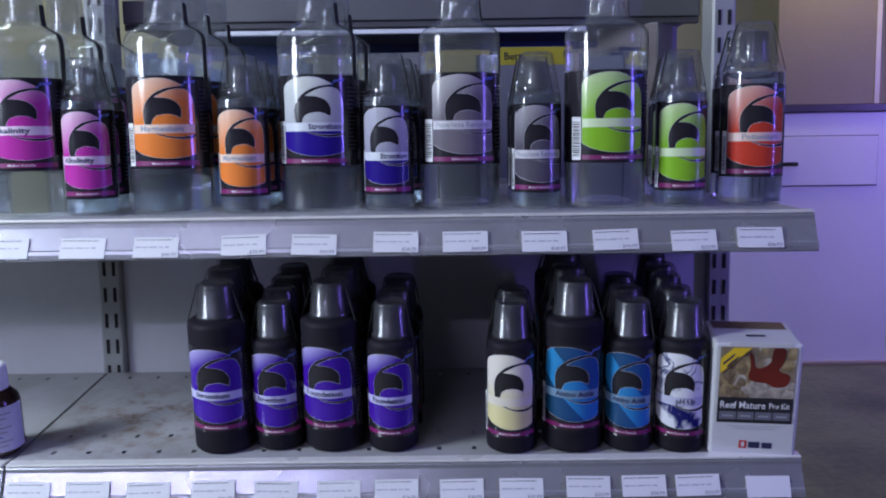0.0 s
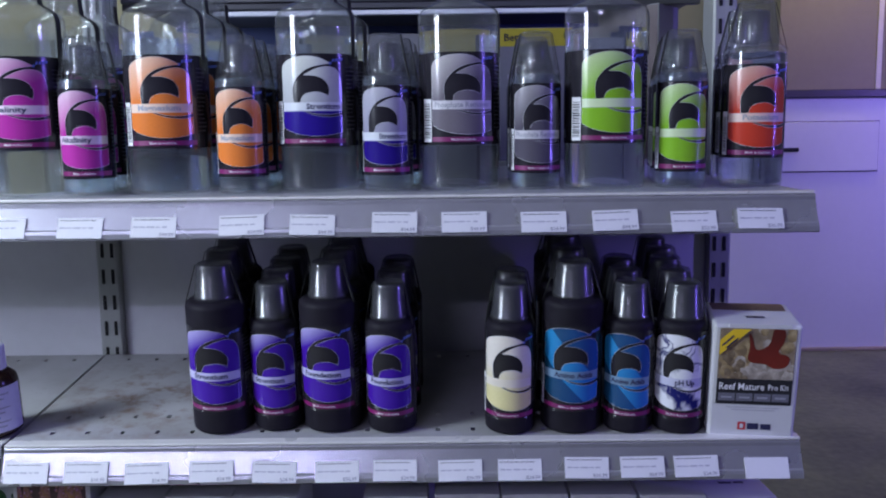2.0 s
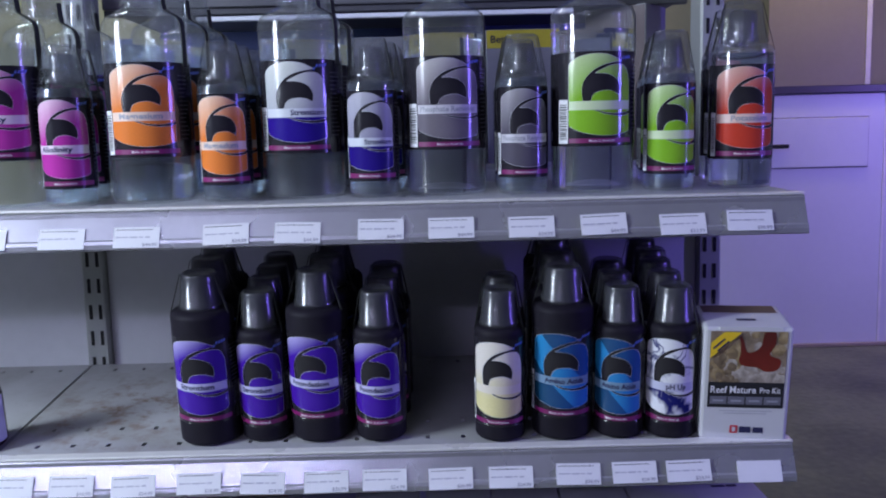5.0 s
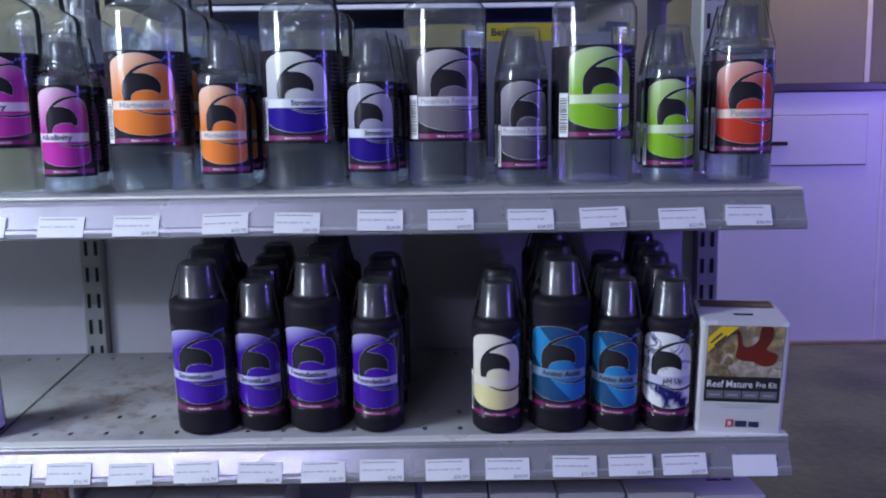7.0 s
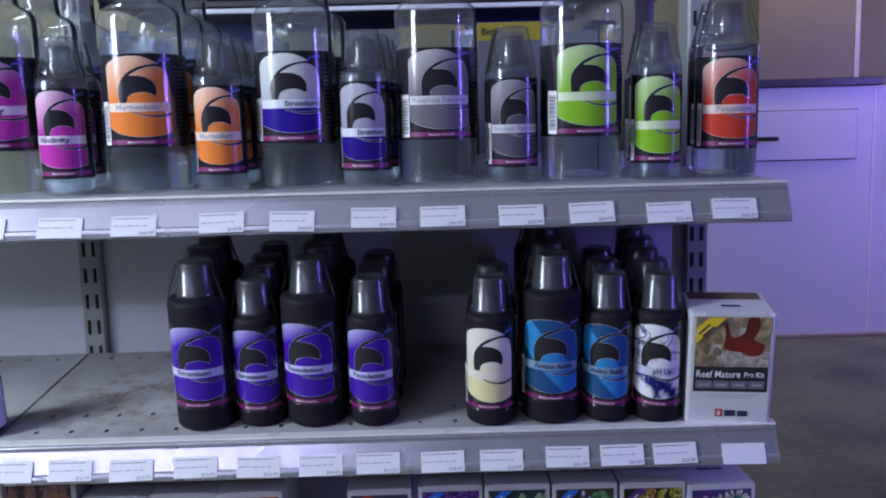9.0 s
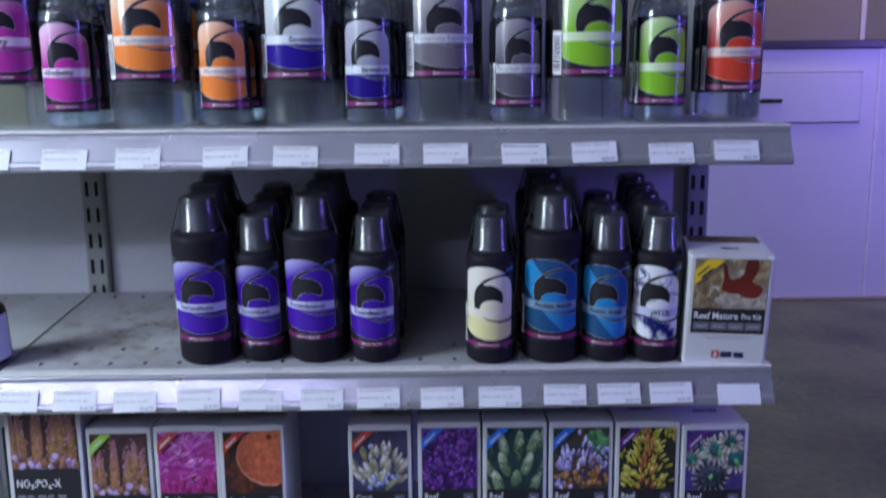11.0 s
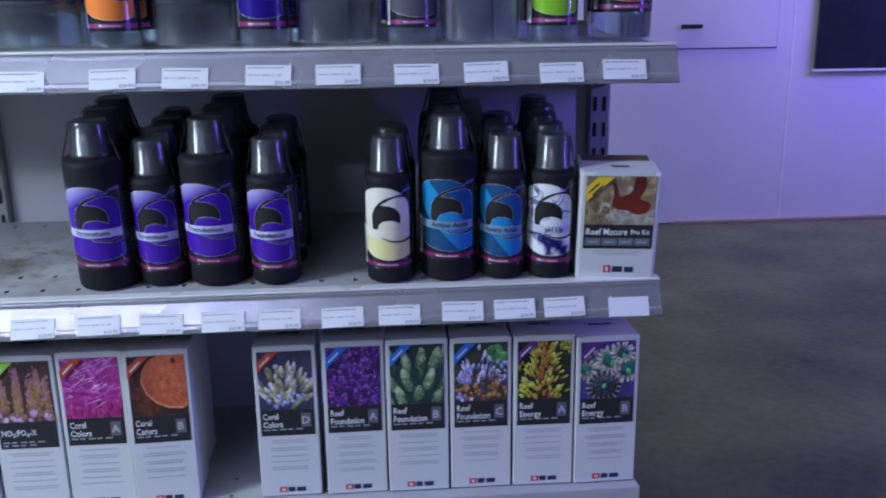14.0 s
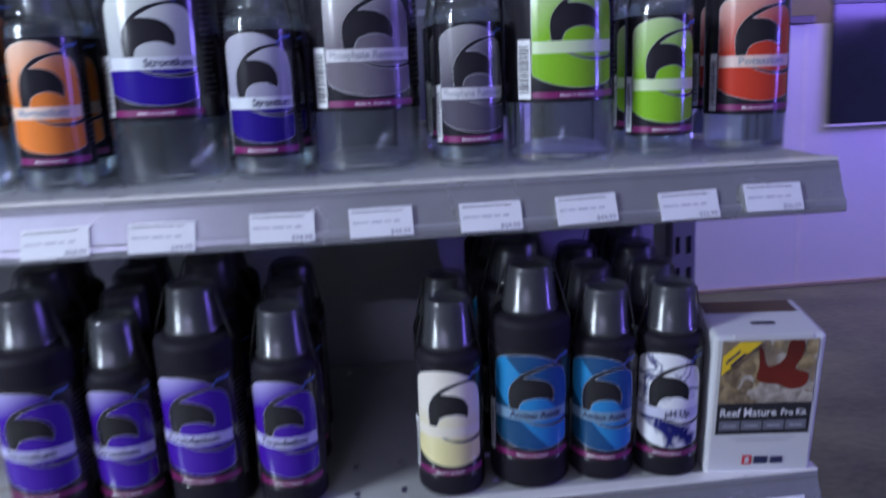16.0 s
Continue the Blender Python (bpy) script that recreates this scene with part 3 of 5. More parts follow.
def bottle_shapes(kind):
    if kind in SHAPES:
        return SHAPES[kind]
    k = KINDS[kind]
    r, sh, cf, ct, nk = k["r"], k["sh"], k["cf"], k["ct"], k["neck"]
    rise = cf - sh
    prof = [(0, 0.002), (r * 0.72, 0.002), (r * 0.86, 0.0), (r * 0.95, 0.0006), (r * 0.99, 0.0024), (r, 0.006), (r, sh)]
    for a in (18, 36, 54, 72, 90):
        c, s = math.cos(radians(a)), math.sin(radians(a))
        prof.append((nk + 0.004 + (r - nk - 0.004) * c ** (0.55 if kind.startswith('dark') else 0.7), sh + rise * 0.92 * s))
    if kind == "litre":
        prof = prof[:7] + [(r * 0.985, sh + 0.006), (r * 0.93, sh + 0.0115), (r * 0.84, sh + 0.015), (r * 0.70, sh + 0.0185), (r * 0.56, sh + 0.0225)]
    prof += [(nk, cf), (nk, cf + 0.012)]
    dark = kind.startswith("dark")
    strap = None
    if kind == "litre":
        bm = bmesh.new()
        line = [p for p in prof if p[1] >= k["lz"] + k["lh"] - 0.004] + [(k["cr"][0] + 0.002, cf + 0.004), (k["cr"][0] + 0.001, cf + 0.02), (k["cr"][1] + 0.002, ct - 0.006)]
        line = [(r, k["lz"] + k["lh"] - 0.004)] + [p for p in line if p[0] > nk + 0.001]
        rows = [[bm.verts.new(((pr + o) * math.sin(a), -(pr + o) * math.cos(a), pz)) for a, o in ((1.22 - 0.0042 / pr, 0.0006), (1.22 - 0.0042 / pr, 0.0014), (1.22 + 0.0042 / pr, 0.0014), (1.22 + 0.0042 / pr, 0.0006))] for pr, pz in line]
        for u, v in zip(rows, rows[1:]):
            for j in range(4):
                bm.faces.new((u[j], u[(j + 1) % 4], v[(j + 1) % 4], v[j]))
        bm.faces.new(rows[0])
        bm.faces.new(rows[-1][::-1])
        bmesh.ops.recalc_face_normals(bm, faces=bm.faces)
        strap = [mesh_of("strap", bm, mat("black_strap", (0.016, 0.017, 0.016), 0.55))]
    else:
        # two straight straps from the shoulder to the rim of the cap
        strap = []
        for side in (-1.35, 1.35):
            bm = bmesh.new()
            lo, hi = (r * 0.965, sh + rise * 0.30), (k["cr"][1] + 0.0012, ct - 0.002)
            rows = []
            for pr, pz in (lo, hi):
                rows.append([bm.verts.new(((pr + o) * math.sin(side) + d * math.cos(side), -(pr + o) * math.cos(side) + d * math.sin(side), pz)) for d, o in ((-0.0018, 0), (-0.0018, 0.0009), (0.0018, 0.0009), (0.0018, 0))])
            for q in range(4):
                bm.faces.new((rows[0][q], rows[0][(q + 1) % 4], rows[1][(q + 1) % 4], rows[1][q]))
            bm.faces.new(rows[0])
            bm.faces.new(rows[1][::-1])
            bmesh.ops.recalc_face_normals(bm, faces=bm.faces)
            strap.append(mesh_of("strap", bm, mat("black_strap", (0.016, 0.017, 0.016), 0.55)))
    body = mesh_of("body", lathe(prof, 48), BOTTLEBLACK if dark else CLEAR, True)
    liquid = None
    if k["fill"]:
        f = k["fill"]
        lp = [(0, 0.0035), (r * 0.84, 0.0032), (r * 0.95, 0.0042), (r - 0.0013, 0.0075), (r - 0.0013, min(f, sh))]
        if f > sh:
            lp.append(((r - 0.0013) * 0.96, f))
        liquid = mesh_of("liquid", lathe(lp, 48), WATER, True)
    c0, c1 = k["cr"]
    cup = [(c0 + 0.0012, cf), (c0 + 0.0012, cf + 0.004), (c0, cf + 0.005), (c1 + 0.0008, ct - 0.003), (c1, ct - 0.0008), (c1 - 0.0015, ct), (c1 - 0.003, ct - 0.0012), (0, ct - 0.0012)]
    cup = mesh_of("cap", lathe(cup, 40), SMOKE if dark else CUP, True)
    ir = min(nk * 0.88, c1 - 0.0025)
    it = ct - 0.010
    inner = [(ir, cf + 0.002), (ir, it - 0.003), (ir - 0.0015, it - 0.0008), (ir * 0.5, it), (0, it)]
    if dark:
        ir = c1 - 0.0018
        inner = [(c0 - 0.0015, cf + 0.002), (ir + 0.0012, ct - 0.012), (ir, ct - 0.005), (ir * 0.6, ct - 0.0035), (0, ct - 0.0035)]
    inner = mesh_of("screw_cap", lathe(inner, 32), CAPDARK if dark else CUP if kind == "litre" else CAPSMOKE, True)
    SHAPES[kind] = (body, liquid, cup, inner, strap)
    return SHAPES[kind]


LABELS = {}
SIDEINK = mat("faint_side_ink", (0.045, 0.045, 0.06), 0.45)


def label_meshes(kind, ink, words, band):
    key = (kind, ink.name, words, band)
    if key in LABELS:
        return LABELS[key]
    k = KINDS[kind]
    r, h = k["r"], k["lh"]
    half = 3.0 * r
    w = {"litre": 1.58, "quarter": 2.15, "dark_quarter": 2.12}.get(kind, 1.98) * r
    eh = h * 0.86
    x0, y0 = -w / 2, h * 0.115
    film = mesh_of("label", wrap(rects([(-half, half, 0, h)]), r + 0.0003), LABELBLACK, True)
    res = {"film": film}
    if not kind.startswith("dark"):
        res["backing"] = mesh_of("backing", wrap(rects([(-half, half, 0, h)]), r + 0.00012), LABELBACK, True)
    polys = emblem_polys(w, eh, x0, y0)
    res["outline"] = mesh_of("outline", wrap(flat_polys(outline_polys(polys, 0.00034)), r + 0.00045), PALEINK)
    em = flat_polys(polys)
    uv_square(em, x0, x0 + w, y0, y0 + eh)
    res["emblem"] = mesh_of("emblem", wrap(em, r + 0.0006), ink)
    by0, by1 = y0 + eh * 0.315, y0 + eh * 0.425
    res["name_band"] = mesh_of("name_band", wrap(rects([(x0, x0 + w, by0, by1)]), r + 0.00075), band)
    res["strip"] = mesh_of("strip", wrap(rects([(x0, x0 + w + 0.004, h * 0.035, h * 0.085)]), r + 0.0006), MAGENTA)
    tb = lettering("Made in Australia", h * 0.022, w * 0.40)
    res["strip_text"] = mesh_of("strip_text", wrap(moved(tb, w * 0.02, h * 0.049), r + 0.00075, 0.006), WHITEINK)
    res["mark"] = mesh_of("mark", wrap(flat_polys([[(w * (0.30 + dx), h * (0.885 + dy)), (w * (0.33 + dx), h * (0.882 + dy)), (w * (0.35 + dx), h * (0.912 + dy)), (w * (0.32 + dx), h * (0.915 + dy))] for dx, dy in ((0, 0), (0.045, 0.032), (0.095, 0.036), (0.145, 0.040), (0.19, 0.044))]), r + 0.0006), BLUEINK)
    res["side_print"] = mesh_of("side_print", wrap(rects([(w / 2 + 0.007, w / 2 + 0.019 + 0.003 * math.sin(j * 7.3), h * (0.18 + 0.045 * j), h * (0.192 + 0.045 * j)) for j in range(16)]), r + 0.0006), SIDEINK)
    bw = 0.0150 if kind == "litre" else 0.0100
    bars = [(-w / 2 - bw, -w / 2 - 0.0015, h * 0.03, h * 0.50)]
    res["barcode_patch"] = mesh_of("barcode_patch", wrap(rects(bars), r + 0.0006), WHITEINK)
    bc, y = [], h * 0.07
    rr = random.Random(3)
    while y < h * 0.44:
        d = rr.choice((0.0006, 0.001, 0.0016))
        bc.append((-w / 2 - bw + 0.0012, -w / 2 - 0.0030, y, y + d))
        y += d + rr.choice((0.0007, 0.0012))
    res["barcode"] = mesh_of("barcode", wrap(rects(bc), r + 0.00075), INK)
    if words:
        text, tw, dx, col = words
        t = lettering(text, eh * 0.066, w * tw, weight=0.032)
        res["name_text"] = mesh_of("name_text", wrap(moved(t, w * dx, by0 + eh * 0.026), r + 0.0009, 0.006), {"dark": NAVYINK, "grey": GREYINK}[col])
    LABELS[key] = res
    return res


def bottle(m, kind, ink, band, words, label, group, turn=0.0, barcode=True):
    b = empty("supplement_bottle", m @ pose(0, 0, 0, 0, 0, turn), label, "bottle", group)
    body, liquid, cup, inner, strap = bottle_shapes(kind)
    part("body", body, None, b)
    if liquid:
        part("liquid", liquid, None, b, "clear liquid").visible_shadow = False
    for s in strap:
        part("strap", s, None, b, "narrow black strap at the cap")
    cp = part("cap", cup, None, b, "tapered clear measuring cap")
    part("screw_cap", inner, None, cp, "dark inner screw cap" if kind.startswith("dark") else "inner screw cap")
    L = label_meshes(kind, ink, words, band)
    lz = pose(0, 0, KINDS[kind]["lz"])
    lab = part("label", L["film"], None, b, "black wrap label with a coloured emblem", at=lz)
    for n in ("backing", "outline", "emblem", "name_band", "strip", "strip_text", "mark", "side_print", "name_text") + (("barcode_patch", "barcode") if barcode else ()):
        if n in L:
            tagged(part(n, L[n], None, lab), kind="stuff" if n in ("barcode", "side_print", "strip_text", "outline") else "")
    return b


def band_mat(name, c):
    return mat(name, c, 0.4, 0, 0.04, 30)


P_MAG = print_mat("ink_orange", (0.82, 0.62, 0.48), (0.78, 0.22, 0.045))
P_ALK = print_mat("ink_pink", (0.76, 0.58, 0.68), (0.46, 0.04, 0.33))
P_STR = print_mat("ink_pale_and_blue", (0.64, 0.66, 0.62), (0.024, 0.010, 0.24), "split")
P_STS = print_mat("ink_lilac_grey_and_blue", (0.46, 0.45, 0.52), (0.022, 0.010, 0.20), "split")
P_PHS = print_mat("ink_dark_grey", (0.40, 0.38, 0.41), (0.10, 0.09, 0.12))
P_PHO = print_mat("ink_grey", (0.55, 0.52, 0.53), (0.17, 0.15, 0.18))
P_NIT = print_mat("ink_lime", (0.60, 0.72, 0.42), (0.24, 0.50, 0.03))
P_POT = print_mat("ink_red", (0.72, 0.50, 0.44), (0.58, 0.055, 0.03))
P_PUR = print_mat("ink_violet", (0.56, 0.52, 0.82), (0.060, 0.012, 0.34))
P_CRM = print_mat("ink_cream", (0.80, 0.74, 0.66), (0.78, 0.70, 0.36), "cream")
P_AMI = print_mat("ink_teal", (0.03, 0.27, 0.55), (0.012, 0.062, 0.11), "bands")
P_PHU = print_mat("ink_water", (0.80, 0.80, 0.86), (0.012, 0.014, 0.14), "water")
B_ORG, B_PNK = band_mat("band_peach", (0.80, 0.60, 0.48)), band_mat("band_pink", (0.74, 0.60, 0.72))
B_WHT, B_GRY = band_mat("band_pale", (0.62, 0.64, 0.70)), band_mat("band_grey", (0.60, 0.58, 0.62))
B_LIM, B_RED = band_mat("band_lime", (0.62, 0.74, 0.45)), band_mat("band_rose", (0.76, 0.56, 0.50))
B_VIO, B_CRM = band_mat("band_violet", (0.56, 0.54, 0.78)), band_mat("band_cream", (0.78, 0.71, 0.60))
B_TEA, B_WAT = band_mat("band_teal", (0.19, 0.31, 0.44)), band_mat("band_water", (0.56, 0.56, 0.72))

W = {"alk": ("Alkalinity", 0.62, -0.12, "dark"), "mag": ("Magnesium", 0.66, -0.02, "grey"), "str": ("Strontium", 0.52, 0.20, "dark"),
     "pho": ("Phosphate Remover", 0.90, 0.0, "grey"), "nit": None, "pot": ("Potassium", 0.60, 0.06, "grey"),
     "dst": ("Strontium", 0.60, -0.02, "dark"), "fou": ("Foundation", 0.66, 0.0, "dark"), "ami": ("Amino Acids", 0.66, 0.06, "dark"), "phu": ("pH Up", 0.36, 0.14, "dark")}
CLEARGRP, DARKGRP = "clear supplement bottles", "black supplement bottles"
# x, front y, kind, ink, band, words, colour word, turn, places behind (dx, y)
TOP = [
    (-0.500, 1.012, "litre", P_ALK, B_PNK, "alk", "pink", 8, [(0.006, 1.160), (0.012, 1.258)]),
    (-0.428, 1.020, "quarter", P_ALK, B_PNK, "alk", "pink", 8, [(-0.010, 1.112)]),
    (-0.336, 1.015, "litre", P_MAG, B_ORG, "mag", "orange", 6, [(0.0, 1.160), (0.002, 1.258)]),
    (-0.249, 1.026, "quarter", P_MAG, B_ORG, "mag", "orange", 2, [(0.0, 1.116), (0.001, 1.177), (0.003, 1.238)]),
    (-0.162, 1.030, "litre", P_STR, B_WHT, "str", "pale and blue", -3, [(0.006, 1.18)]),
    (-0.079, 1.028, "quarter", P_STS, B_WHT, "str", "pale and blue", -9, [(0.008, 1.118), (0.012, 1.18)]),
    (0.005, 1.028, "litre", P_PHO, B_GRY, "pho", "grey", 4, []),
    (0.094, 1.030, "quarter", P_PHS, B_GRY, "pho", "grey", 0, [(0.001, 1.12), (0.004, 1.18)]),
    (0.176, 1.018, "litre", P_NIT, B_LIM, "nit", "lime green", 2, []),
    (0.263, 1.026, "quarter", P_NIT, B_LIM, "nit", "lime green", -8, [(0.009, 1.115), (0.020, 1.178)]),
    (0.350, 1.032, "half", P_POT, B_RED, "pot", "red", -9, [(0.014, 1.145)]),
]
for x, y, kind, ink, band, w, colour, turn, behind in TOP:
    size = {"litre": "large", "half": "medium", "quarter": "small"}[kind]
    lab = size + " clear liquid-filled bottle with " + colour + " and black label"
    r = KINDS[kind]["r"]
    bottle(on_shelf(x, y + r, "top"), kind, ink, band, W[w], lab, CLEARGRP, turn)
    for dx, by in behind:
        bottle(on_shelf(x + dx, by, "top"), kind, ink, band, W[w], lab, CLEARGRP, turn + rnd.uniform(-8, 8))

MID = [
    (-0.278, 1.006, "dark_half", P_PUR, B_VIO, "dst", "violet", -5, 2, -0.006),
    (-0.213, 1.014, "dark_quarter", P_PUR, B_VIO, "dst", "violet", -6, 3, -0.002),
    (-0.148, 1.008, "dark_half", P_PUR, B_VIO, "fou", "violet", -13, 2, 0.003),
    (-0.078, 1.006, "dark_quarter", P_PUR, B_VIO, "fou", "violet", -8, 2, 0.003),
    (0.060, 0.998, "dark_quarter", P_CRM, B_CRM, None, "cream", -11, 1, 0.004),
    (0.132, 0.998, "dark_half", P_AMI, B_TEA, "ami", "teal blue", -11, 3, 0.004),
    (0.197, 0.999, "dark_quarter", P_AMI, B_TEA, "ami", "teal blue", -20, 2, 0.004),
    (0.255, 0.994, "dark_quarter", P_PHU, B_WAT, "phu", "white and blue", -20, 4, 0.005),
]
for x, y, kind, ink, band, w, colour, turn, n, dx in MID:
    y -= 0.009
    lab = ("medium" if kind == "dark_half" else "small") + " black bottle with " + colour + " swirl label and smoky cap"
    r = KINDS[kind]["r"]
    bottle(on_shelf(x, y + r, "mid"), kind, ink, band, W.get(w), lab, DARKGRP, turn)
    for j in range(1, n + 1):
        bottle(on_shelf(x + dx * j + rnd.uniform(-0.002, 0.002), y + r + (2 * r + 0.0012) * j, "mid"), kind, ink, band, W.get(w), lab, DARKGRP, turn + rnd.uniform(-14, 14))

# ---- cartons on the base shelf ----
def coral_ink(name, base, mid, tip, shade=0.75, speck=140):
    """Ink of one kind of coral in a printed photo: base to tip along each shape, darker towards its sides, every shape a little different."""
    m = bpy.data.materials.new(name)
    m.use_nodes = True
    nt = m.node_tree
    b = nt.nodes["Principled BSDF"]
    b.inputs["Roughness"].default_value = 0.4

    def calc(op, p, q, clamp=False):
        n = nt.nodes.new("ShaderNodeMath")
        n.operation, n.use_clamp = op, clamp
        for k, v in enumerate((p, q)):
            if isinstance(v, (int, float)):
                n.inputs[k].default_value = v
            else:
                nt.links.new(v, n.inputs[k])
        return n.outputs[0]

    uv = nt.nodes.new("ShaderNodeUVMap")
    sep = nt.nodes.new("ShaderNodeSeparateXYZ")
    nt.links.new(uv.outputs["UV"], sep.inputs[0])
    g = nt.nodes.new("ShaderNodeNewGeometry")
    tc = nt.nodes.new("ShaderNodeTexCoord")
    nz = nt.nodes.new("ShaderNodeTexNoise")
    nz.inputs["Scale"].default_value, nz.inputs["Detail"].default_value = speck, 5
    nt.links.new(tc.outputs["Object"], nz.inputs["Vector"])
    grain = calc("SUBTRACT", nz.outputs["Fac"], 0.5)
    along = calc("ADD", sep.outputs["Y"], calc("MULTIPLY", grain, 1.1))
    along = calc("ADD", along, calc("MULTIPLY", calc("SUBTRACT", g.outputs["Random Per Island"], 0.5), 0.5), True)
    ramp = nt.nodes.new("ShaderNodeValToRGB")
    els = ramp.color_ramp.elements
    els[0].color, els[1].color = (*base, 1), (*tip, 1)
    e = els.new(0.55)
    e.color = (*mid, 1)
    nt.links.new(along, ramp.inputs[0])
    off = calc("SUBTRACT", sep.outputs["X"], 0.42)
    dim = calc("SUBTRACT", 1.12, calc("MULTIPLY", calc("MULTIPLY", off, off), 4.0 * shade))
    dim = calc("MULTIPLY", dim, calc("ADD", 1.0, calc("MULTIPLY", grain, 1.2)))
    vm = nt.nodes.new("ShaderNodeVectorMath")
    vm.operation = "SCALE"
    nt.links.new(ramp.outputs[0], vm.inputs[0])
    nt.links.new(calc("MAXIMUM", dim, 0.12), vm.inputs["Scale"])
    nt.links.new(vm.outputs["Vector"], b.inputs["Base Color"])
    return m


def frond(cx, cy, angle, length, width, tone, rng, rough=0.10, taper=0.35):
    """One finger, knob or streak of coral that grows from (cx, cy) at an angle from upright; shares of the picture's width and height."""
    pts = []
    for k in range(16):
        th = 2 * math.pi * k / 16
        q = 1 + rng.uniform(-rough, rough)
        s = 0.5 - 0.5 * math.cos(th)
        x = width * math.sin(th) * q * (1 - taper * s)
        pts.append((x, length * s * (1 + 0.3 * (q - 1))))
    return cx, cy, angle, length, width, tone, pts


def print_mesh(name, items, mats, w, h, y):
    """The fronds of a picture, back to front, each its own island a hair further out, with UVs across and along it."""
    bm = bmesh.new()
    lay = bm.loops.layers.uv.new("UVMap")
    i = 0
    for cx, cy, a, length, width, tone, pts in items:
        ca, sa = math.cos(a), math.sin(a)
        out = []
        for x, v in pts:
            px, py = cx * w + (x * ca + v * sa) * w, cy * h + (-x * sa + v * ca) * w
            out.append((min(max(px, 0.0), w), min(max(py, 0.0), h)))
        q = [v for k, v in enumerate(out) if (Vector(v) - Vector(out[k - 1])).length > 1e-6]
        if len(q) < 3 or abs(sum(q[k - 1][0] * q[k][1] - q[k][0] * q[k - 1][1] for k in range(len(q)))) < 1e-8:
            continue
        f = bm.faces.new([bm.verts.new((px, y - 0.0000025 * i, py)) for px, py in q])
        i += 1
        f.material_index = tone
        f.normal_update()
        if f.normal.y > 0:
            f.normal_flip()
        for lp in f.loops:
            dx, dy = (lp.vert.co.x - cx * w) / w, (lp.vert.co.z - cy * h) / w
            lp[lay].uv = (0.5 + (dx * ca - dy * sa) / (2 * width), (dx * sa + dy * ca) / length)
    return mesh_of(name, bm, mats)


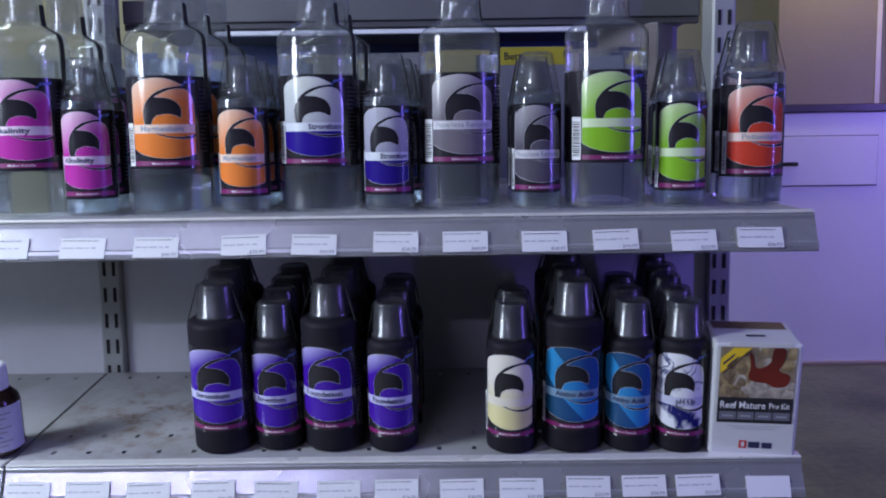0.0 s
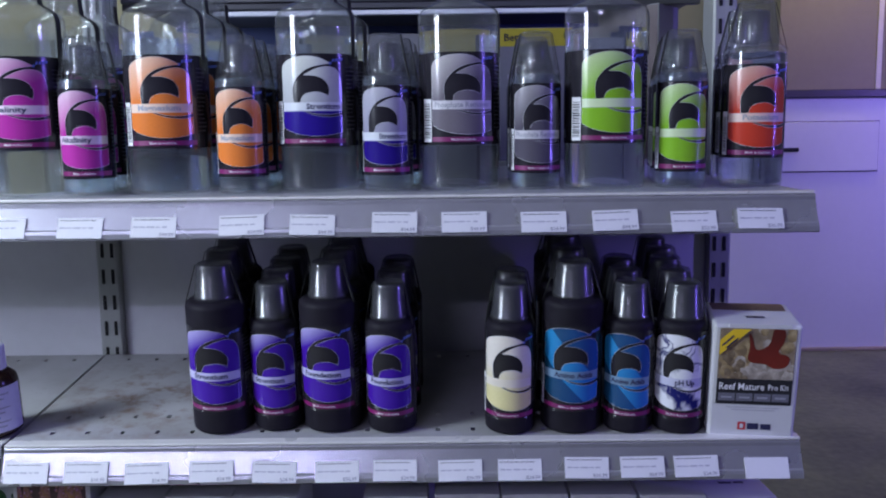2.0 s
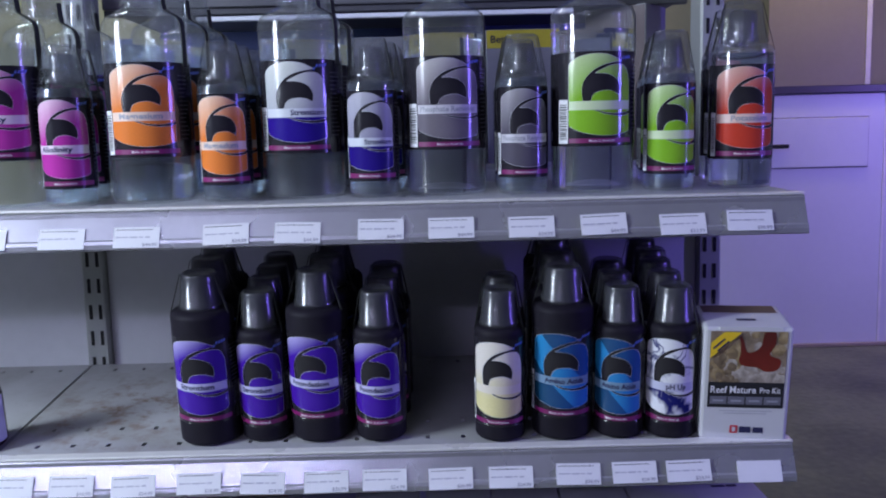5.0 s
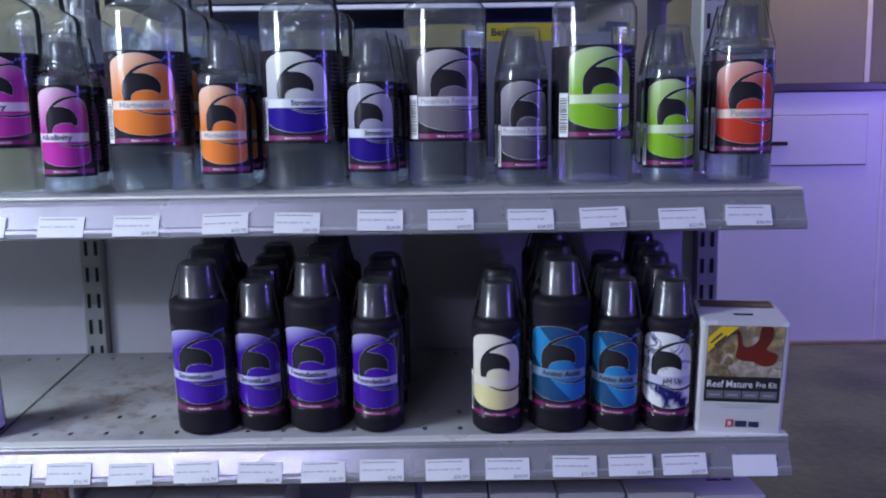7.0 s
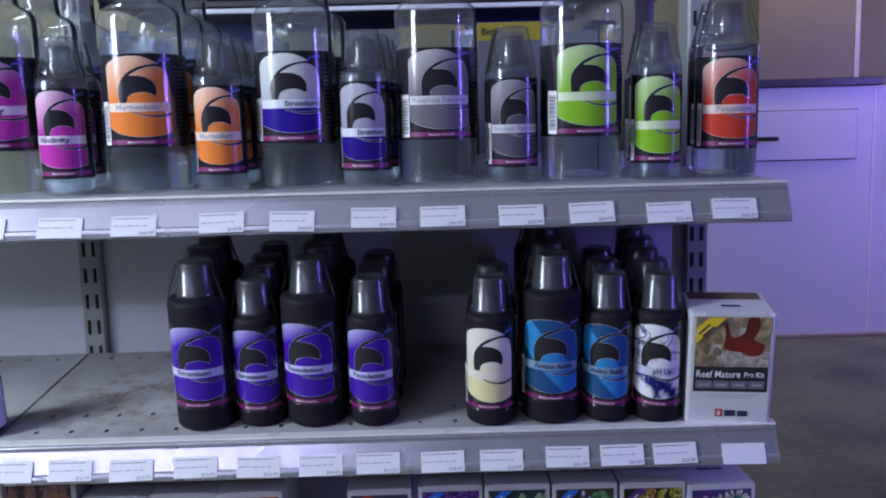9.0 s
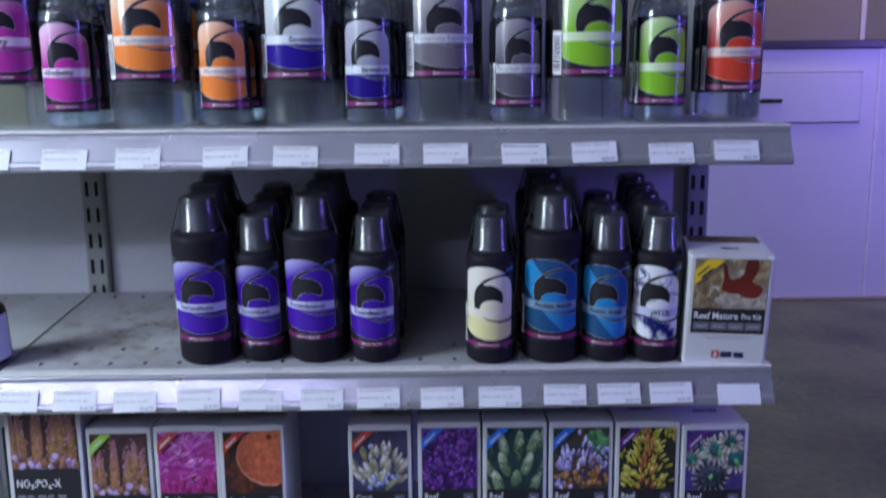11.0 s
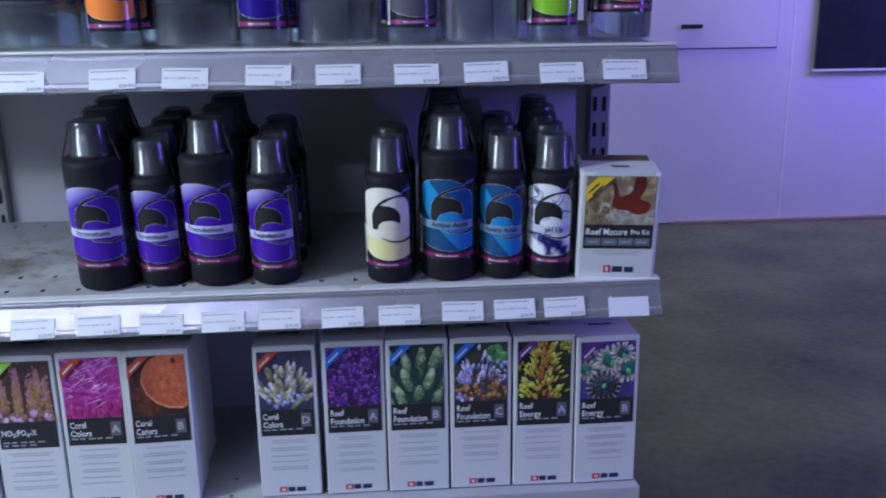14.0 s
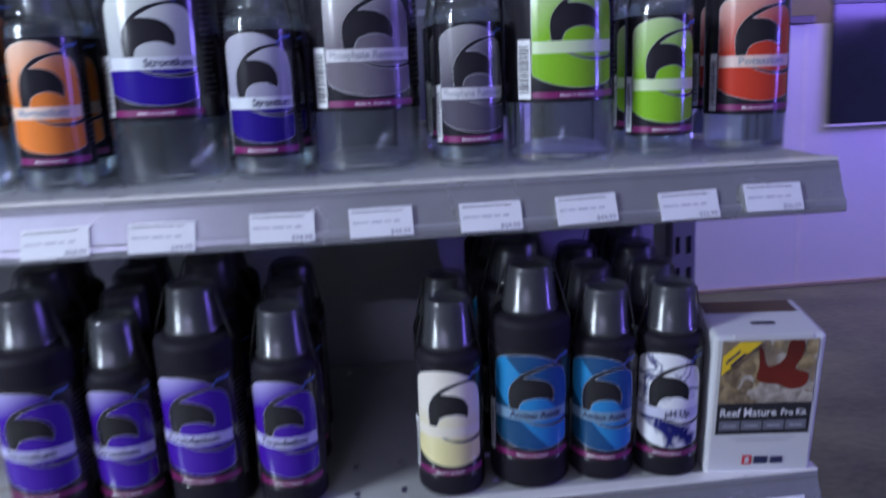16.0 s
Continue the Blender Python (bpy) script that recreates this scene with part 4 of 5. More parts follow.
# each picture: its ground colour and its inks (base, middle, tip)
PHOTO = {
    "tips": ((0.07, 0.035, 0.04), [((0.12, 0.05, 0.05), (0.32, 0.17, 0.045), (0.28, 0.12, 0.18)), ((0.22, 0.09, 0.10), (0.36, 0.18, 0.12), (0.38, 0.15, 0.46)), ((0.26, 0.15, 0.30), (0.40, 0.27, 0.52), (0.56, 0.44, 0.62)), ((0.6, 0.45, 0.65), (0.72, 0.6, 0.76), (0.8, 0.7, 0.8))]),
    "pinkfolds": ((0.34, 0.03, 0.22), [((0.28, 0.02, 0.18), (0.46, 0.05, 0.36), (0.56, 0.16, 0.54)), ((0.44, 0.08, 0.40), (0.54, 0.20, 0.54), (0.66, 0.40, 0.66)), ((0.20, 0.01, 0.08), (0.36, 0.02, 0.17), (0.44, 0.06, 0.30))]),
    "orange": ((0.045, 0.022, 0.022), [((0.46, 0.10, 0.05), (0.52, 0.13, 0.06), (0.56, 0.16, 0.08)), ((0.30, 0.07, 0.03), (0.28, 0.06, 0.03), (0.24, 0.05, 0.02)), ((0.62, 0.24, 0.14), (0.64, 0.26, 0.16), (0.62, 0.22, 0.12)), ((0.10, 0.03, 0.02), (0.12, 0.035, 0.02), (0.06, 0.02, 0.02))]),
    "bluetips": ((0.05, 0.045, 0.10), [((0.12, 0.11, 0.09), (0.38, 0.35, 0.26), (0.62, 0.60, 0.62)), ((0.10, 0.11, 0.34), (0.28, 0.32, 0.66), (0.56, 0.60, 0.82)), ((0.10, 0.10, 0.04), (0.24, 0.24, 0.10), (0.36, 0.34, 0.18))]),
    "violet": ((0.05, 0.012, 0.12), [((0.05, 0.012, 0.12), (0.13, 0.03, 0.30), (0.28, 0.10, 0.50)), ((0.16, 0.03, 0.22), (0.32, 0.08, 0.36), (0.46, 0.20, 0.52)), ((0.40, 0.26, 0.62), (0.52, 0.36, 0.72), (0.6, 0.5, 0.8)), ((0.025, 0.008, 0.07), (0.045, 0.012, 0.11), (0.10, 0.03, 0.22))]),
    "green": ((0.02, 0.045, 0.05), [((0.025, 0.06, 0.04), (0.15, 0.23, 0.12), (0.42, 0.50, 0.33)), ((0.20, 0.29, 0.16), (0.36, 0.45, 0.28), (0.52, 0.58, 0.42))]),
    "purplegold": ((0.05, 0.05, 0.04), [((0.13, 0.05, 0.02), (0.36, 0.17, 0.05), (0.52, 0.30, 0.14)), ((0.18, 0.14, 0.40), (0.42, 0.38, 0.68), (0.66, 0.64, 0.84)), ((0.05, 0.02, 0.16), (0.10, 0.04, 0.26), (0.2, 0.1, 0.4)), ((0.04, 0.12, 0.05), (0.10, 0.30, 0.10), (0.22, 0.46, 0.2))]),
    "yellow": ((0.02, 0.024, 0.015), [((0.24, 0.05, 0.03), (0.46, 0.18, 0.05), (0.60, 0.40, 0.10)), ((0.22, 0.19, 0.02), (0.52, 0.47, 0.05), (0.68, 0.66, 0.22))]),
    "polyp": ((0.07, 0.05, 0.20), [((0.22, 0.19, 0.15), (0.50, 0.46, 0.38), (0.68, 0.65, 0.56)), ((0.02, 0.04, 0.05), (0.03, 0.12, 0.12), (0.05, 0.24, 0.18)), ((0.06, 0.34, 0.10), (0.14, 0.50, 0.18), (0.3, 0.6, 0.3)), ((0.02, 0.02, 0.035), (0.035, 0.035, 0.05), (0.10, 0.10, 0.14))]),
    "reefred": ((0.26, 0.20, 0.14), [((0.20, 0.14, 0.08), (0.30, 0.22, 0.11), (0.36, 0.28, 0.16), 0.3), ((0.32, 0.27, 0.22), (0.38, 0.33, 0.28), (0.46, 0.42, 0.36), 0.3), ((0.12, 0.085, 0.05), (0.18, 0.13, 0.08), (0.22, 0.17, 0.11), 0.3)]),
}


def coral_fronds(style, rng, tall):
    """The fronds of one picture, back to front; tall: height over width."""
    u, it = rng.uniform, []

    def knob(x, y, r, tone, a=None):
        a = u(-0.8, 0.8) if a is None else a
        it.append(frond(x - math.sin(a) * r, y - math.cos(a) * r / tall, a, 2 * r, r * u(0.8, 1.0), tone, rng, 0.13, 0.1))

    if style == "tips":
        for cx, top in ((0.18, 0.74), (0.62, 0.80), (0.90, 0.78), (0.04, 0.88), (0.40, 0.98), (0.76, 0.95)):
            it.append(frond(cx, -0.05, u(-0.06, 0.06), top * tall, 0.115, 0, rng, 0.06, 0.45))
            for k in range(34):
                y = (k + u(0, 1)) / 34 * top * 0.98
                s = u(-1, 1)
                knob(cx + s * 0.105 * (1.0 - 0.55 * y / top), y, u(0.016, 0.030), 1, s * 0.9)
            for _ in range(7):
                knob(cx + u(-0.09, 0.09), top * u(0.3, 1.0), u(0.005, 0.009), 3)
        for k in range(13):
            knob(k / 12 + u(-0.03, 0.03), u(0.0, 0.16), u(0.055, 0.085), 2 if k % 3 else 0)
    elif style == "pinkfolds":
        for _ in range(30):
            it.append(frond(u(0, 1), u(0.15, 0.9), u(-1.6, -0.5) if rng.random() < 0.6 else u(0.5, 1.5), u(0.3, 0.6), u(0.03, 0.07), 0, rng))
        for _ in range(14):
            it.append(frond(u(0, 1), u(-0.15, 0.15), u(-0.5, 0.3), u(0.2, 0.4), u(0.04, 0.08), 2, rng))
        for _ in range(44):
            it.append(frond(u(0, 1), u(0.15, 0.95), u(0.75, 1.35) if rng.random() < 0.8 else u(-1.3, -0.7), u(0.14, 0.36), u(0.007, 0.018), 1, rng, 0.2))
    elif style == "orange":
        for _ in range(12):
            knob(u(0, 0.5), u(0, 0.7), u(0.08, 0.14), 3)
        it.append(frond(0.90, 0.10, -0.10, 1.02 * tall, 0.63, 2, rng, 0.012, 0.0))
        it.append(frond(0.915, 0.13, -0.10, 0.98 * tall, 0.615, 0, rng, 0.012, 0.0))
        for _ in range(90):
            x, y = u(0.36, 1.0), u(0.2, 0.95)
            if ((x - 0.9) / 0.54) ** 2 + ((y - 0.6) / 0.42) ** 2 < 0.95:
                it.append(frond(x, y, 1.35, u(0.02, 0.045), u(0.006, 0.010), 1, rng))
        knob(0.80, 0.90, 0.055, 3)
    elif style == "bluetips":
        fs = sorted(((u(0.2, 1.0), u(-1.1, 1.1)) for _ in range(52)), reverse=True)
        for d, a in fs:
            x, y = 0.5 + math.sin(a) * d * 0.52, -0.10 + math.cos(a) * d * 0.80
            it.append(frond(x, y, a * 0.8 + u(-0.15, 0.15), u(0.20, 0.32), u(0.050, 0.072), 0 if rng.random() < 0.8 else 2, rng, 0.12, 0.5))
            if rng.random() < 0.4:
                knob(x + math.sin(a) * 0.22, y + math.cos(a) * 0.22 / tall, u(0.02, 0.034), 1)
        for _ in range(12):
            knob(u(0.05, 0.95), u(0.0, 0.3), u(0.035, 0.06), 1)
    elif style == "violet":
        for _ in range(150):
            knob(u(0, 1), u(0, 1), u(0.03, 0.065), 0)
        for _ in range(80):
            knob(u(0, 1), u(0, 1), u(0.018, 0.036), 1 if rng.random() < 0.5 else 0)
        for _ in range(16):
            knob(u(0.1, 0.95), u(0.0, 0.75), u(0.05, 0.11), 3)
        for _ in range(40):
            knob(u(0, 1), u(0, 1), u(0.02, 0.05), 0)
        for _ in range(70):
            knob(u(0, 1), u(0.1, 1), u(0.005, 0.012), 2)
    elif style == "green":
        for x, y, a, n, r in ((0.10, 0.55, -0.3, 0.50, 0.10), (0.92, 0.60, 0.25, 0.45, 0.11), (0.36, 0.50, -0.25, 0.52, 0.10), (0.74, 0.50, 0.30, 0.55, 0.11), (0.56, 0.42, 0.05, 0.62, 0.125), (0.14, 0.20, -0.6, 0.50, 0.12),
                              (0.40, 0.20, -0.35, 0.50, 0.115), (0.66, 0.22, 0.30, 0.46, 0.115), (0.90, 0.15, 0.5, 0.46, 0.12), (0.26, -0.06, -0.3, 0.44, 0.12), (0.52, -0.05, 0.05, 0.42, 0.13), (0.80, -0.10, 0.3, 0.40, 0.13), (0.04, -0.12, -0.4, 0.40, 0.13)):
            it.append(frond(x, y, a, n, r, 0, rng, 0.07, 0.35))
            for _ in range(13):
                s, t = u(-0.75, 0.75), u(0.25, 0.97)
                knob(x + math.sin(a) * n * t + s * r * 0.8 * math.cos(a), y + (math.cos(a) * n * t - s * r * 0.8 * math.sin(a)) / tall, u(0.010, 0.020), 1, a)
    elif style == "purplegold":
        for _ in range(9):
            knob(u(0.62, 1.0), u(0.55, 0.95), u(0.10, 0.16), 3)
        for _ in range(60):
            knob(u(0, 1), u(0.0, 0.52), u(0.035, 0.065), 0)
        for _ in range(44):
            x = u(0.12, 0.72)
            y = u(0.34, 0.98 - abs(x - 0.48) * 1.3)
            it.append(frond(x, y - 0.06, (x - 0.45) * 1.2, u(0.10, 0.18), u(0.028, 0.045), 1, rng, 0.12, 0.3))
        for _ in range(20):
            knob(u(0.8, 1.0), u(0.3, 0.72), u(0.025, 0.045), 1)
        for _ in range(34):
            knob(u(0.05, 0.95), u(0.05, 0.75), u(0.014, 0.028), 2)
        for _ in range(9):
            knob(u(0, 0.4), u(0, 0.15), u(0.03, 0.055), 1)
    elif style == "yellow":
        for _ in range(150):
            y = u(-0.02, 0.95)
            half = 0.42 * (1 - 0.72 * y)
            s = u(-1, 1)
            it.append(frond(0.50 + s * half, y, s * 1.2, u(0.09, 0.17), u(0.024, 0.040), 1 if abs(s) > 0.42 or rng.random() < 0.25 else 0, rng, 0.15, 0.4))
        for _ in range(34):
            s = rng.random() < 0.6
            it.append(frond(u(0, 0.24) if s else u(0.82, 1.0), u(0.12, 0.6) if s else u(0.78, 0.98), u(-1, 1), u(0.07, 0.13), u(0.02, 0.034), 1, rng, 0.15))
        for _ in range(40):
            y = u(0.05, 0.85)
            knob(0.50 + u(-0.5, 0.5) * 0.36 * (1 - 0.7 * y), y, u(0.012, 0.026), 0)
    elif style == "polyp":
        for cx, cy, r in ((0.30, 0.62, 0.20), (0.56, 0.68, 0.20), (0.86, 0.52, 0.20), (0.76, 0.80, 0.14), (0.10, 0.52, 0.12)):
            knob(cx, cy, r * 0.85, 1)
            knob(cx + 0.03, cy - 0.06, r * 0.30, 2)
            n = int(110 * r)
            for k in range(n):
                a = 2 * math.pi * k / n + u(-0.1, 0.1)
                it.append(frond(cx + math.sin(a) * r * 0.80, cy + math.cos(a) * r * 0.72 / tall, a, u(0.09, 0.15) * (0.7 + 2 * r), 0.032, 0, rng, 0.12, 0.1))
        knob(0.44, 0.22, 0.30, 3, 0)
        for k in range(34):
            a = 2 * math.pi * k / 34
            it.append(frond(0.44 + math.sin(a) * 0.22, 0.22 + math.cos(a) * 0.20 / tall, a, u(0.09, 0.14), 0.013, 0 if k % 2 else 3, rng, 0.1, 0.1))
        for k in range(22):
            a = 2 * math.pi * k / 22
            it.append(frond(0.44 + math.sin(a) * 0.06, 0.22 + math.cos(a) * 0.06 / tall, a, 0.13, 0.012, 1 if k % 2 else 3, rng))
        knob(0.44, 0.22, 0.05, 2)
    else:
        for _ in range(26):
            knob(u(0.02, 0.5), u(0.1, 0.75), u(0.06, 0.13), 0)
        for _ in range(30):
            knob(u(0.25, 1.0), u(0.0, 0.34), u(0.05, 0.11), 1)
        for _ in range(12):
            knob(u(0.5, 1.0), u(0.6, 1.0), u(0.06, 0.12), rng.choice((0, 1)))
        for _ in range(14):
            knob(u(0.0, 0.4), u(0.0, 0.5), u(0.03, 0.07), 2)
    return it


PHOTOS = {}


def photo(style, w, h, y):
    """Meshes of a printed picture w by h with its lower left corner at the origin."""
    key = (style, round(w, 4), round(h, 4))
    if key in PHOTOS:
        return PHOTOS[key]
    ground, inks = PHOTO[style]
    if style not in INKS:
        INKS[style] = [coral_ink("ink_" + style, *c) for c in inks]
    out = [mesh_of("picture", stand(rects([(0, w, 0, h)]), y), mat("ink_ground_" + style, ground, 0.35, 0, 0.5, 90))]
    out.append(print_mesh("picture_print", coral_fronds(style, random.Random(len(style) * 7 + 3), h / w), INKS[style], w, h, y - 0.0002))
    if style == "reefred":
        branch = smooth_line([(0.38, 0.90), (0.43, 0.82), (0.47, 0.62), (0.55, 0.60), (0.66, 0.72), (0.70, 0.99), (0.84, 0.99), (0.84, 0.75), (0.78, 0.55), (0.90, 0.48), (0.93, 0.38), (0.88, 0.25), (0.74, 0.22), (0.62, 0.30), (0.45, 0.33), (0.38, 0.42), (0.40, 0.62)], 4, True)
        bm = stand(flat_polys([[(x * w, min(v, 1.0) * h) for x, v in branch]]), y - 0.0006)
        lay = bm.loops.layers.uv.new("UVMap")
        for f in bm.faces:
            for lp in f.loops:
                lp[lay].uv = (0.42, lp.vert.co.z / h)
        out.append(mesh_of("picture_print", bm, coral_ink("ink_red_branch", (0.19, 0.028, 0.016), (0.15, 0.018, 0.012), (0.09, 0.014, 0.01), speck=60)))
    PHOTOS[key] = out
    return out


INKS = {}


def carton_body(w, d, h):
    """Upright carton with a tuck-in lid: slightly bevelled, a raised front flap line."""
    bm = box(-w / 2, w / 2, 0, d, 0, h, 0.0012)
    add_box(bm, -w / 2 + 0.008, w / 2 - 0.008, -0.0004, 0.0025, h - 0.0022, h + 0.0008)
    return bm


CARTONS = {}


def carton(m, w, h, d, style, lines, letter, ribbon, label, small=None, flip=None):
    b = empty("supplement_carton", m, label, "carton", "boxed supplements")
    key = (round(w, 3), round(h, 3), round(d, 3))
    if key not in CARTONS:
        CARTONS[key] = mesh_of("body", carton_body(w, d, h), BOXW)
    body = part("body", CARTONS[key], None, b)
    ph0, ph1 = h * 0.588, h * 0.968
    pw = w * 0.88
    at0 = pose(-pw / 2, 0, ph0)
    for me in photo(style, pw, ph1 - ph0, -0.0005):
        part("picture" if me.name.startswith("picture.") or me.name == "picture" else "picture_print", me, None, b, at=at0)["kind"] = "stuff"
    band0 = h * 0.415
    band = part("title_band", stand(rects([(-pw / 2, pw / 2, band0, ph0)]), -0.0006), INK, b, "black title band")
    for j, (text, size, fw) in enumerate(lines):
        y = ph0 - h * ((0.088 if small else 0.062) + 0.054 * j)
        part("title", stand(moved(lettering(text, h * size, pw * fw, False), -pw * 0.45, y), -0.0012), WHITEINK, band)
    for j in range(2 if small else 1):
        part("subtitle_bar", stand(rects([(-pw * (0.45 - 0.15 * k), pw * (-0.33 + 0.15 * k - 0.03 * ((j + k) % 2)), band0 + h * (0.032 - 0.020 * j) + 0.001, band0 + h * (0.041 - 0.020 * j) + 0.001) for k in range(5 - j)]), -0.0012), GREYINK, band)
    if letter:
        part("letter_patch", stand(rects([(pw * 0.25, pw * 0.43, band0 + h * 0.055, band0 + h * 0.145)]), -0.0010), mat("grey_patch_ink", (0.14, 0.13, 0.18), 0.4), band)
        part("letter", stand(moved(lettering(letter, h * 0.048), pw * 0.34, band0 + h * 0.076), -0.0014), mat("letter_ink", (0.50, 0.50, 0.56), 0.4), band)
    if ribbon:
        s = pw * 0.40
        t = s * 0.48
        rb = flat_polys([[(-pw / 2, ph1 - s), (-pw / 2 + s, ph1), (-pw / 2 + s - t, ph1), (-pw / 2, ph1 - s + t)]])
        part("ribbon", stand(rb, -0.0032), ribbon, b, "diagonal corner ribbon")
        k = 0.25 * s
        bars = flat_polys([[(-pw / 2 + 0.16 * s, ph1 - s * 0.70), (-pw / 2 + 0.62 * s, ph1 - s * 0.24), (-pw / 2 + 0.57 * s, ph1 - s * 0.19), (-pw / 2 + 0.11 * s, ph1 - s * 0.65)]])
        part("ribbon_bar", stand(bars, -0.0036), PALEINK, b)
    rr = random.Random(len(label) + int(w * 1e4))
    y = band0 - h * 0.030
    k = 0
    while y > h * 0.155:
        n = rr.choice((1, 2, 2))
        for _ in range(n):
            a = pw * rr.uniform(0.30, 0.40)
            part("text_bar", stand(rects([(-a, a, y - 0.0013, y)]), -0.0005), PALETEXT, b)
            y -= h * 0.0145
        y -= h * 0.024
    part("maker_mark", stand(rects([(-w * 0.20, -w * 0.075, h * 0.026, h * 0.062)]), -0.0005), REDINK, b, "plain red maker's mark")
    part("maker_mark_dot", stand(rects([(-w * 0.165, -w * 0.105, h * 0.034, h * 0.054)]), -0.0008), PALEINK, b)
    part("maker_bar", stand(rects([(-w * 0.055, w * 0.055, h * 0.028, h * 0.060), (w * 0.085, w * 0.235, h * 0.028, h * 0.058)]), -0.0005), NAVYINK, b, "dark maker's name bar")
    topb = rects([(-w * 0.18, w * 0.02, d * 0.55, d * 0.63), (w * 0.05, w * 0.2, d * 0.55, d * 0.63)])
    for v in topb.verts:
        v.co.z = h + 0.0005
    part("top_bar", topb, NAVYINK, b)
    return b


R_RED, R_BLUE = mat("ribbon_red", (0.50, 0.07, 0.04), 0.4), mat("ribbon_blue", (0.03, 0.18, 0.70), 0.4)
R_GREEN, R_PLUM = mat("ribbon_green", (0.34, 0.62, 0.06), 0.4), mat("ribbon_plum", (0.12, 0.03, 0.20), 0.4)
CAR = [
    # x centre, width, height, front y, picture, title lines, letter, ribbon, colour words
    (-0.475, 0.090, 0.267, 0.998, "tips", [("NO₃:PO₄-X", 0.036, 0.66)], "", R_GREEN, "tall white carton with brown coral picture and black title", True),
    (-0.388, 0.078, 0.2045, 1.002, "tips", [("NO₃:PO₄-X", 0.036, 0.60)], "", R_GREEN, "white carton with brown coral picture and green ribbon", True),
    (-0.307, 0.078, 0.2060, 1.002, "pinkfolds", [("Coral", 0.038, 0.28), ("Colors", 0.038, 0.36)], "A", R_RED, "white carton with pink coral picture and red ribbon", False),
    (-0.228, 0.077, 0.2060, 1.000, "orange", [("Coral", 0.038, 0.28), ("Colors", 0.038, 0.36)], "B", R_RED, "white carton with orange coral disc picture", False),
    (-0.075, 0.076, 0.2030, 1.004, "bluetips", [("Coral", 0.038, 0.28), ("Colors", 0.038, 0.36)], "D", R_RED, "white carton with pale blue coral tips picture", False),
    (0.009, 0.076, 0.2060, 1.002, "violet", [("Reef", 0.038, 0.25), ("Foundation", 0.038, 0.62)], "A", R_BLUE, "white carton with violet coral picture and blue ribbon", False),
    (0.088, 0.077, 0.2060, 1.000, "green", [("Reef", 0.038, 0.25), ("Foundation", 0.038, 0.62)], "B", R_BLUE, "white carton with green coral picture and blue ribbon", False),
    (0.168, 0.077, 0.2050, 1.000, "purplegold", [("Reef", 0.038, 0.25), ("Foundation", 0.038, 0.62)], "C", R_BLUE, "white carton with purple and gold coral picture", False),
    (0.248, 0.077, 0.2045, 0.998, "yellow", [("Reef", 0.038, 0.25), ("Energy", 0.038, 0.40)], "A", R_PLUM, "white carton with yellow coral picture", False),
    (0.329, 0.080, 0.2010, 0.996, "polyp", [("Reef", 0.038, 0.25), ("Energy", 0.038, 0.40)], "B", R_PLUM, "white carton with pale ringed polyp picture", False),
]
for x, w, h, y, style, lines, letter, ribbon, lab, small in CAR:
    turn = {-0.228: 3.0}.get(x, rnd.uniform(-1.0, 1.0))
    carton(on_shelf(x, y, "base") @ pose(0, 0, 0, 0, 0, turn), w, h, 0.078, style, lines, letter, ribbon, lab, small)
carton(on_shelf(-0.2365, 1.084, "base"), 0.077, 0.2060, 0.078, "orange", [("Coral", 0.038, 0.28), ("Colors", 0.038, 0.36)], "B", R_RED, "white carton with orange coral disc picture")

# ---- kit carton at the end of the middle shelf ----
kw, kh, kd = 0.0945, 0.136, 0.075
kit = empty("kit_carton", on_shelf(0.3295, 0.9835, "mid") @ pose(0, 0, 0, 0, 0, -7.0) @ pose(0, 0.075, 0) @ pose(0, 0, 0, 2.5) @ pose(0, -0.075, 0), "white kit carton with red coral picture and yellow ribbon", "carton")
kb = box(-kw / 2, kw / 2, 0, kd, 0, kh, 0.0035)
add_box(kb, -kw / 2 + 0.016, kw / 2 - 0.012, -0.0004, 0.003, kh - 0.003, kh + 0.0008)
part("body", kb, BOXW, kit)
pw = kw * 0.86
for me in photo("reefred", pw, kh * 0.44, -0.0006):
    part("picture" if me.name.startswith("picture.") or me.name == "picture" else "picture_print", me, None, kit, at=pose(-pw / 2, 0, kh * 0.53))["kind"] = "stuff"
kband = part("title_band", stand(rects([(-pw / 2, pw / 2, kh * 0.305, kh * 0.53)]), -0.0007), INK, kit, "black title band")
part("title", stand(moved(lettering("Reef Mature", kh * 0.060, pw * 0.60, False), -pw * 0.465, kh * 0.435), -0.0012), WHITEINK, kband)
part("title", stand(moved(lettering("Pro Kit", kh * 0.048, pw * 0.27, False), pw * 0.185, kh * 0.438), -0.0012), WHITEINK, kband)
for j in range(4):
    xa = -pw * 0.47 + pw * 0.238 * j
    part("patch", stand(rects([(xa, xa + pw * 0.222, kh * 0.335, kh * 0.405)]), -0.0012), mat("kit_patch_ink", (0.16, 0.16, 0.20), 0.4), kband)
    part("patch_bar", stand(rects([(xa + pw * 0.04, xa + pw * 0.18, kh * 0.360, kh * 0.376)]), -0.0016), GREYINK, kband)
part("text_bar", stand(rects([(-pw * 0.34, pw * 0.36, kh * 0.272, kh * 0.279)]), -0.0006), PALETEXT, kit)
part("text_bar", stand(rects([(-pw * 0.28, pw * 0.30, kh * 0.250, kh * 0.257)]), -0.0006), PALETEXT, kit)
s = pw * 0.40
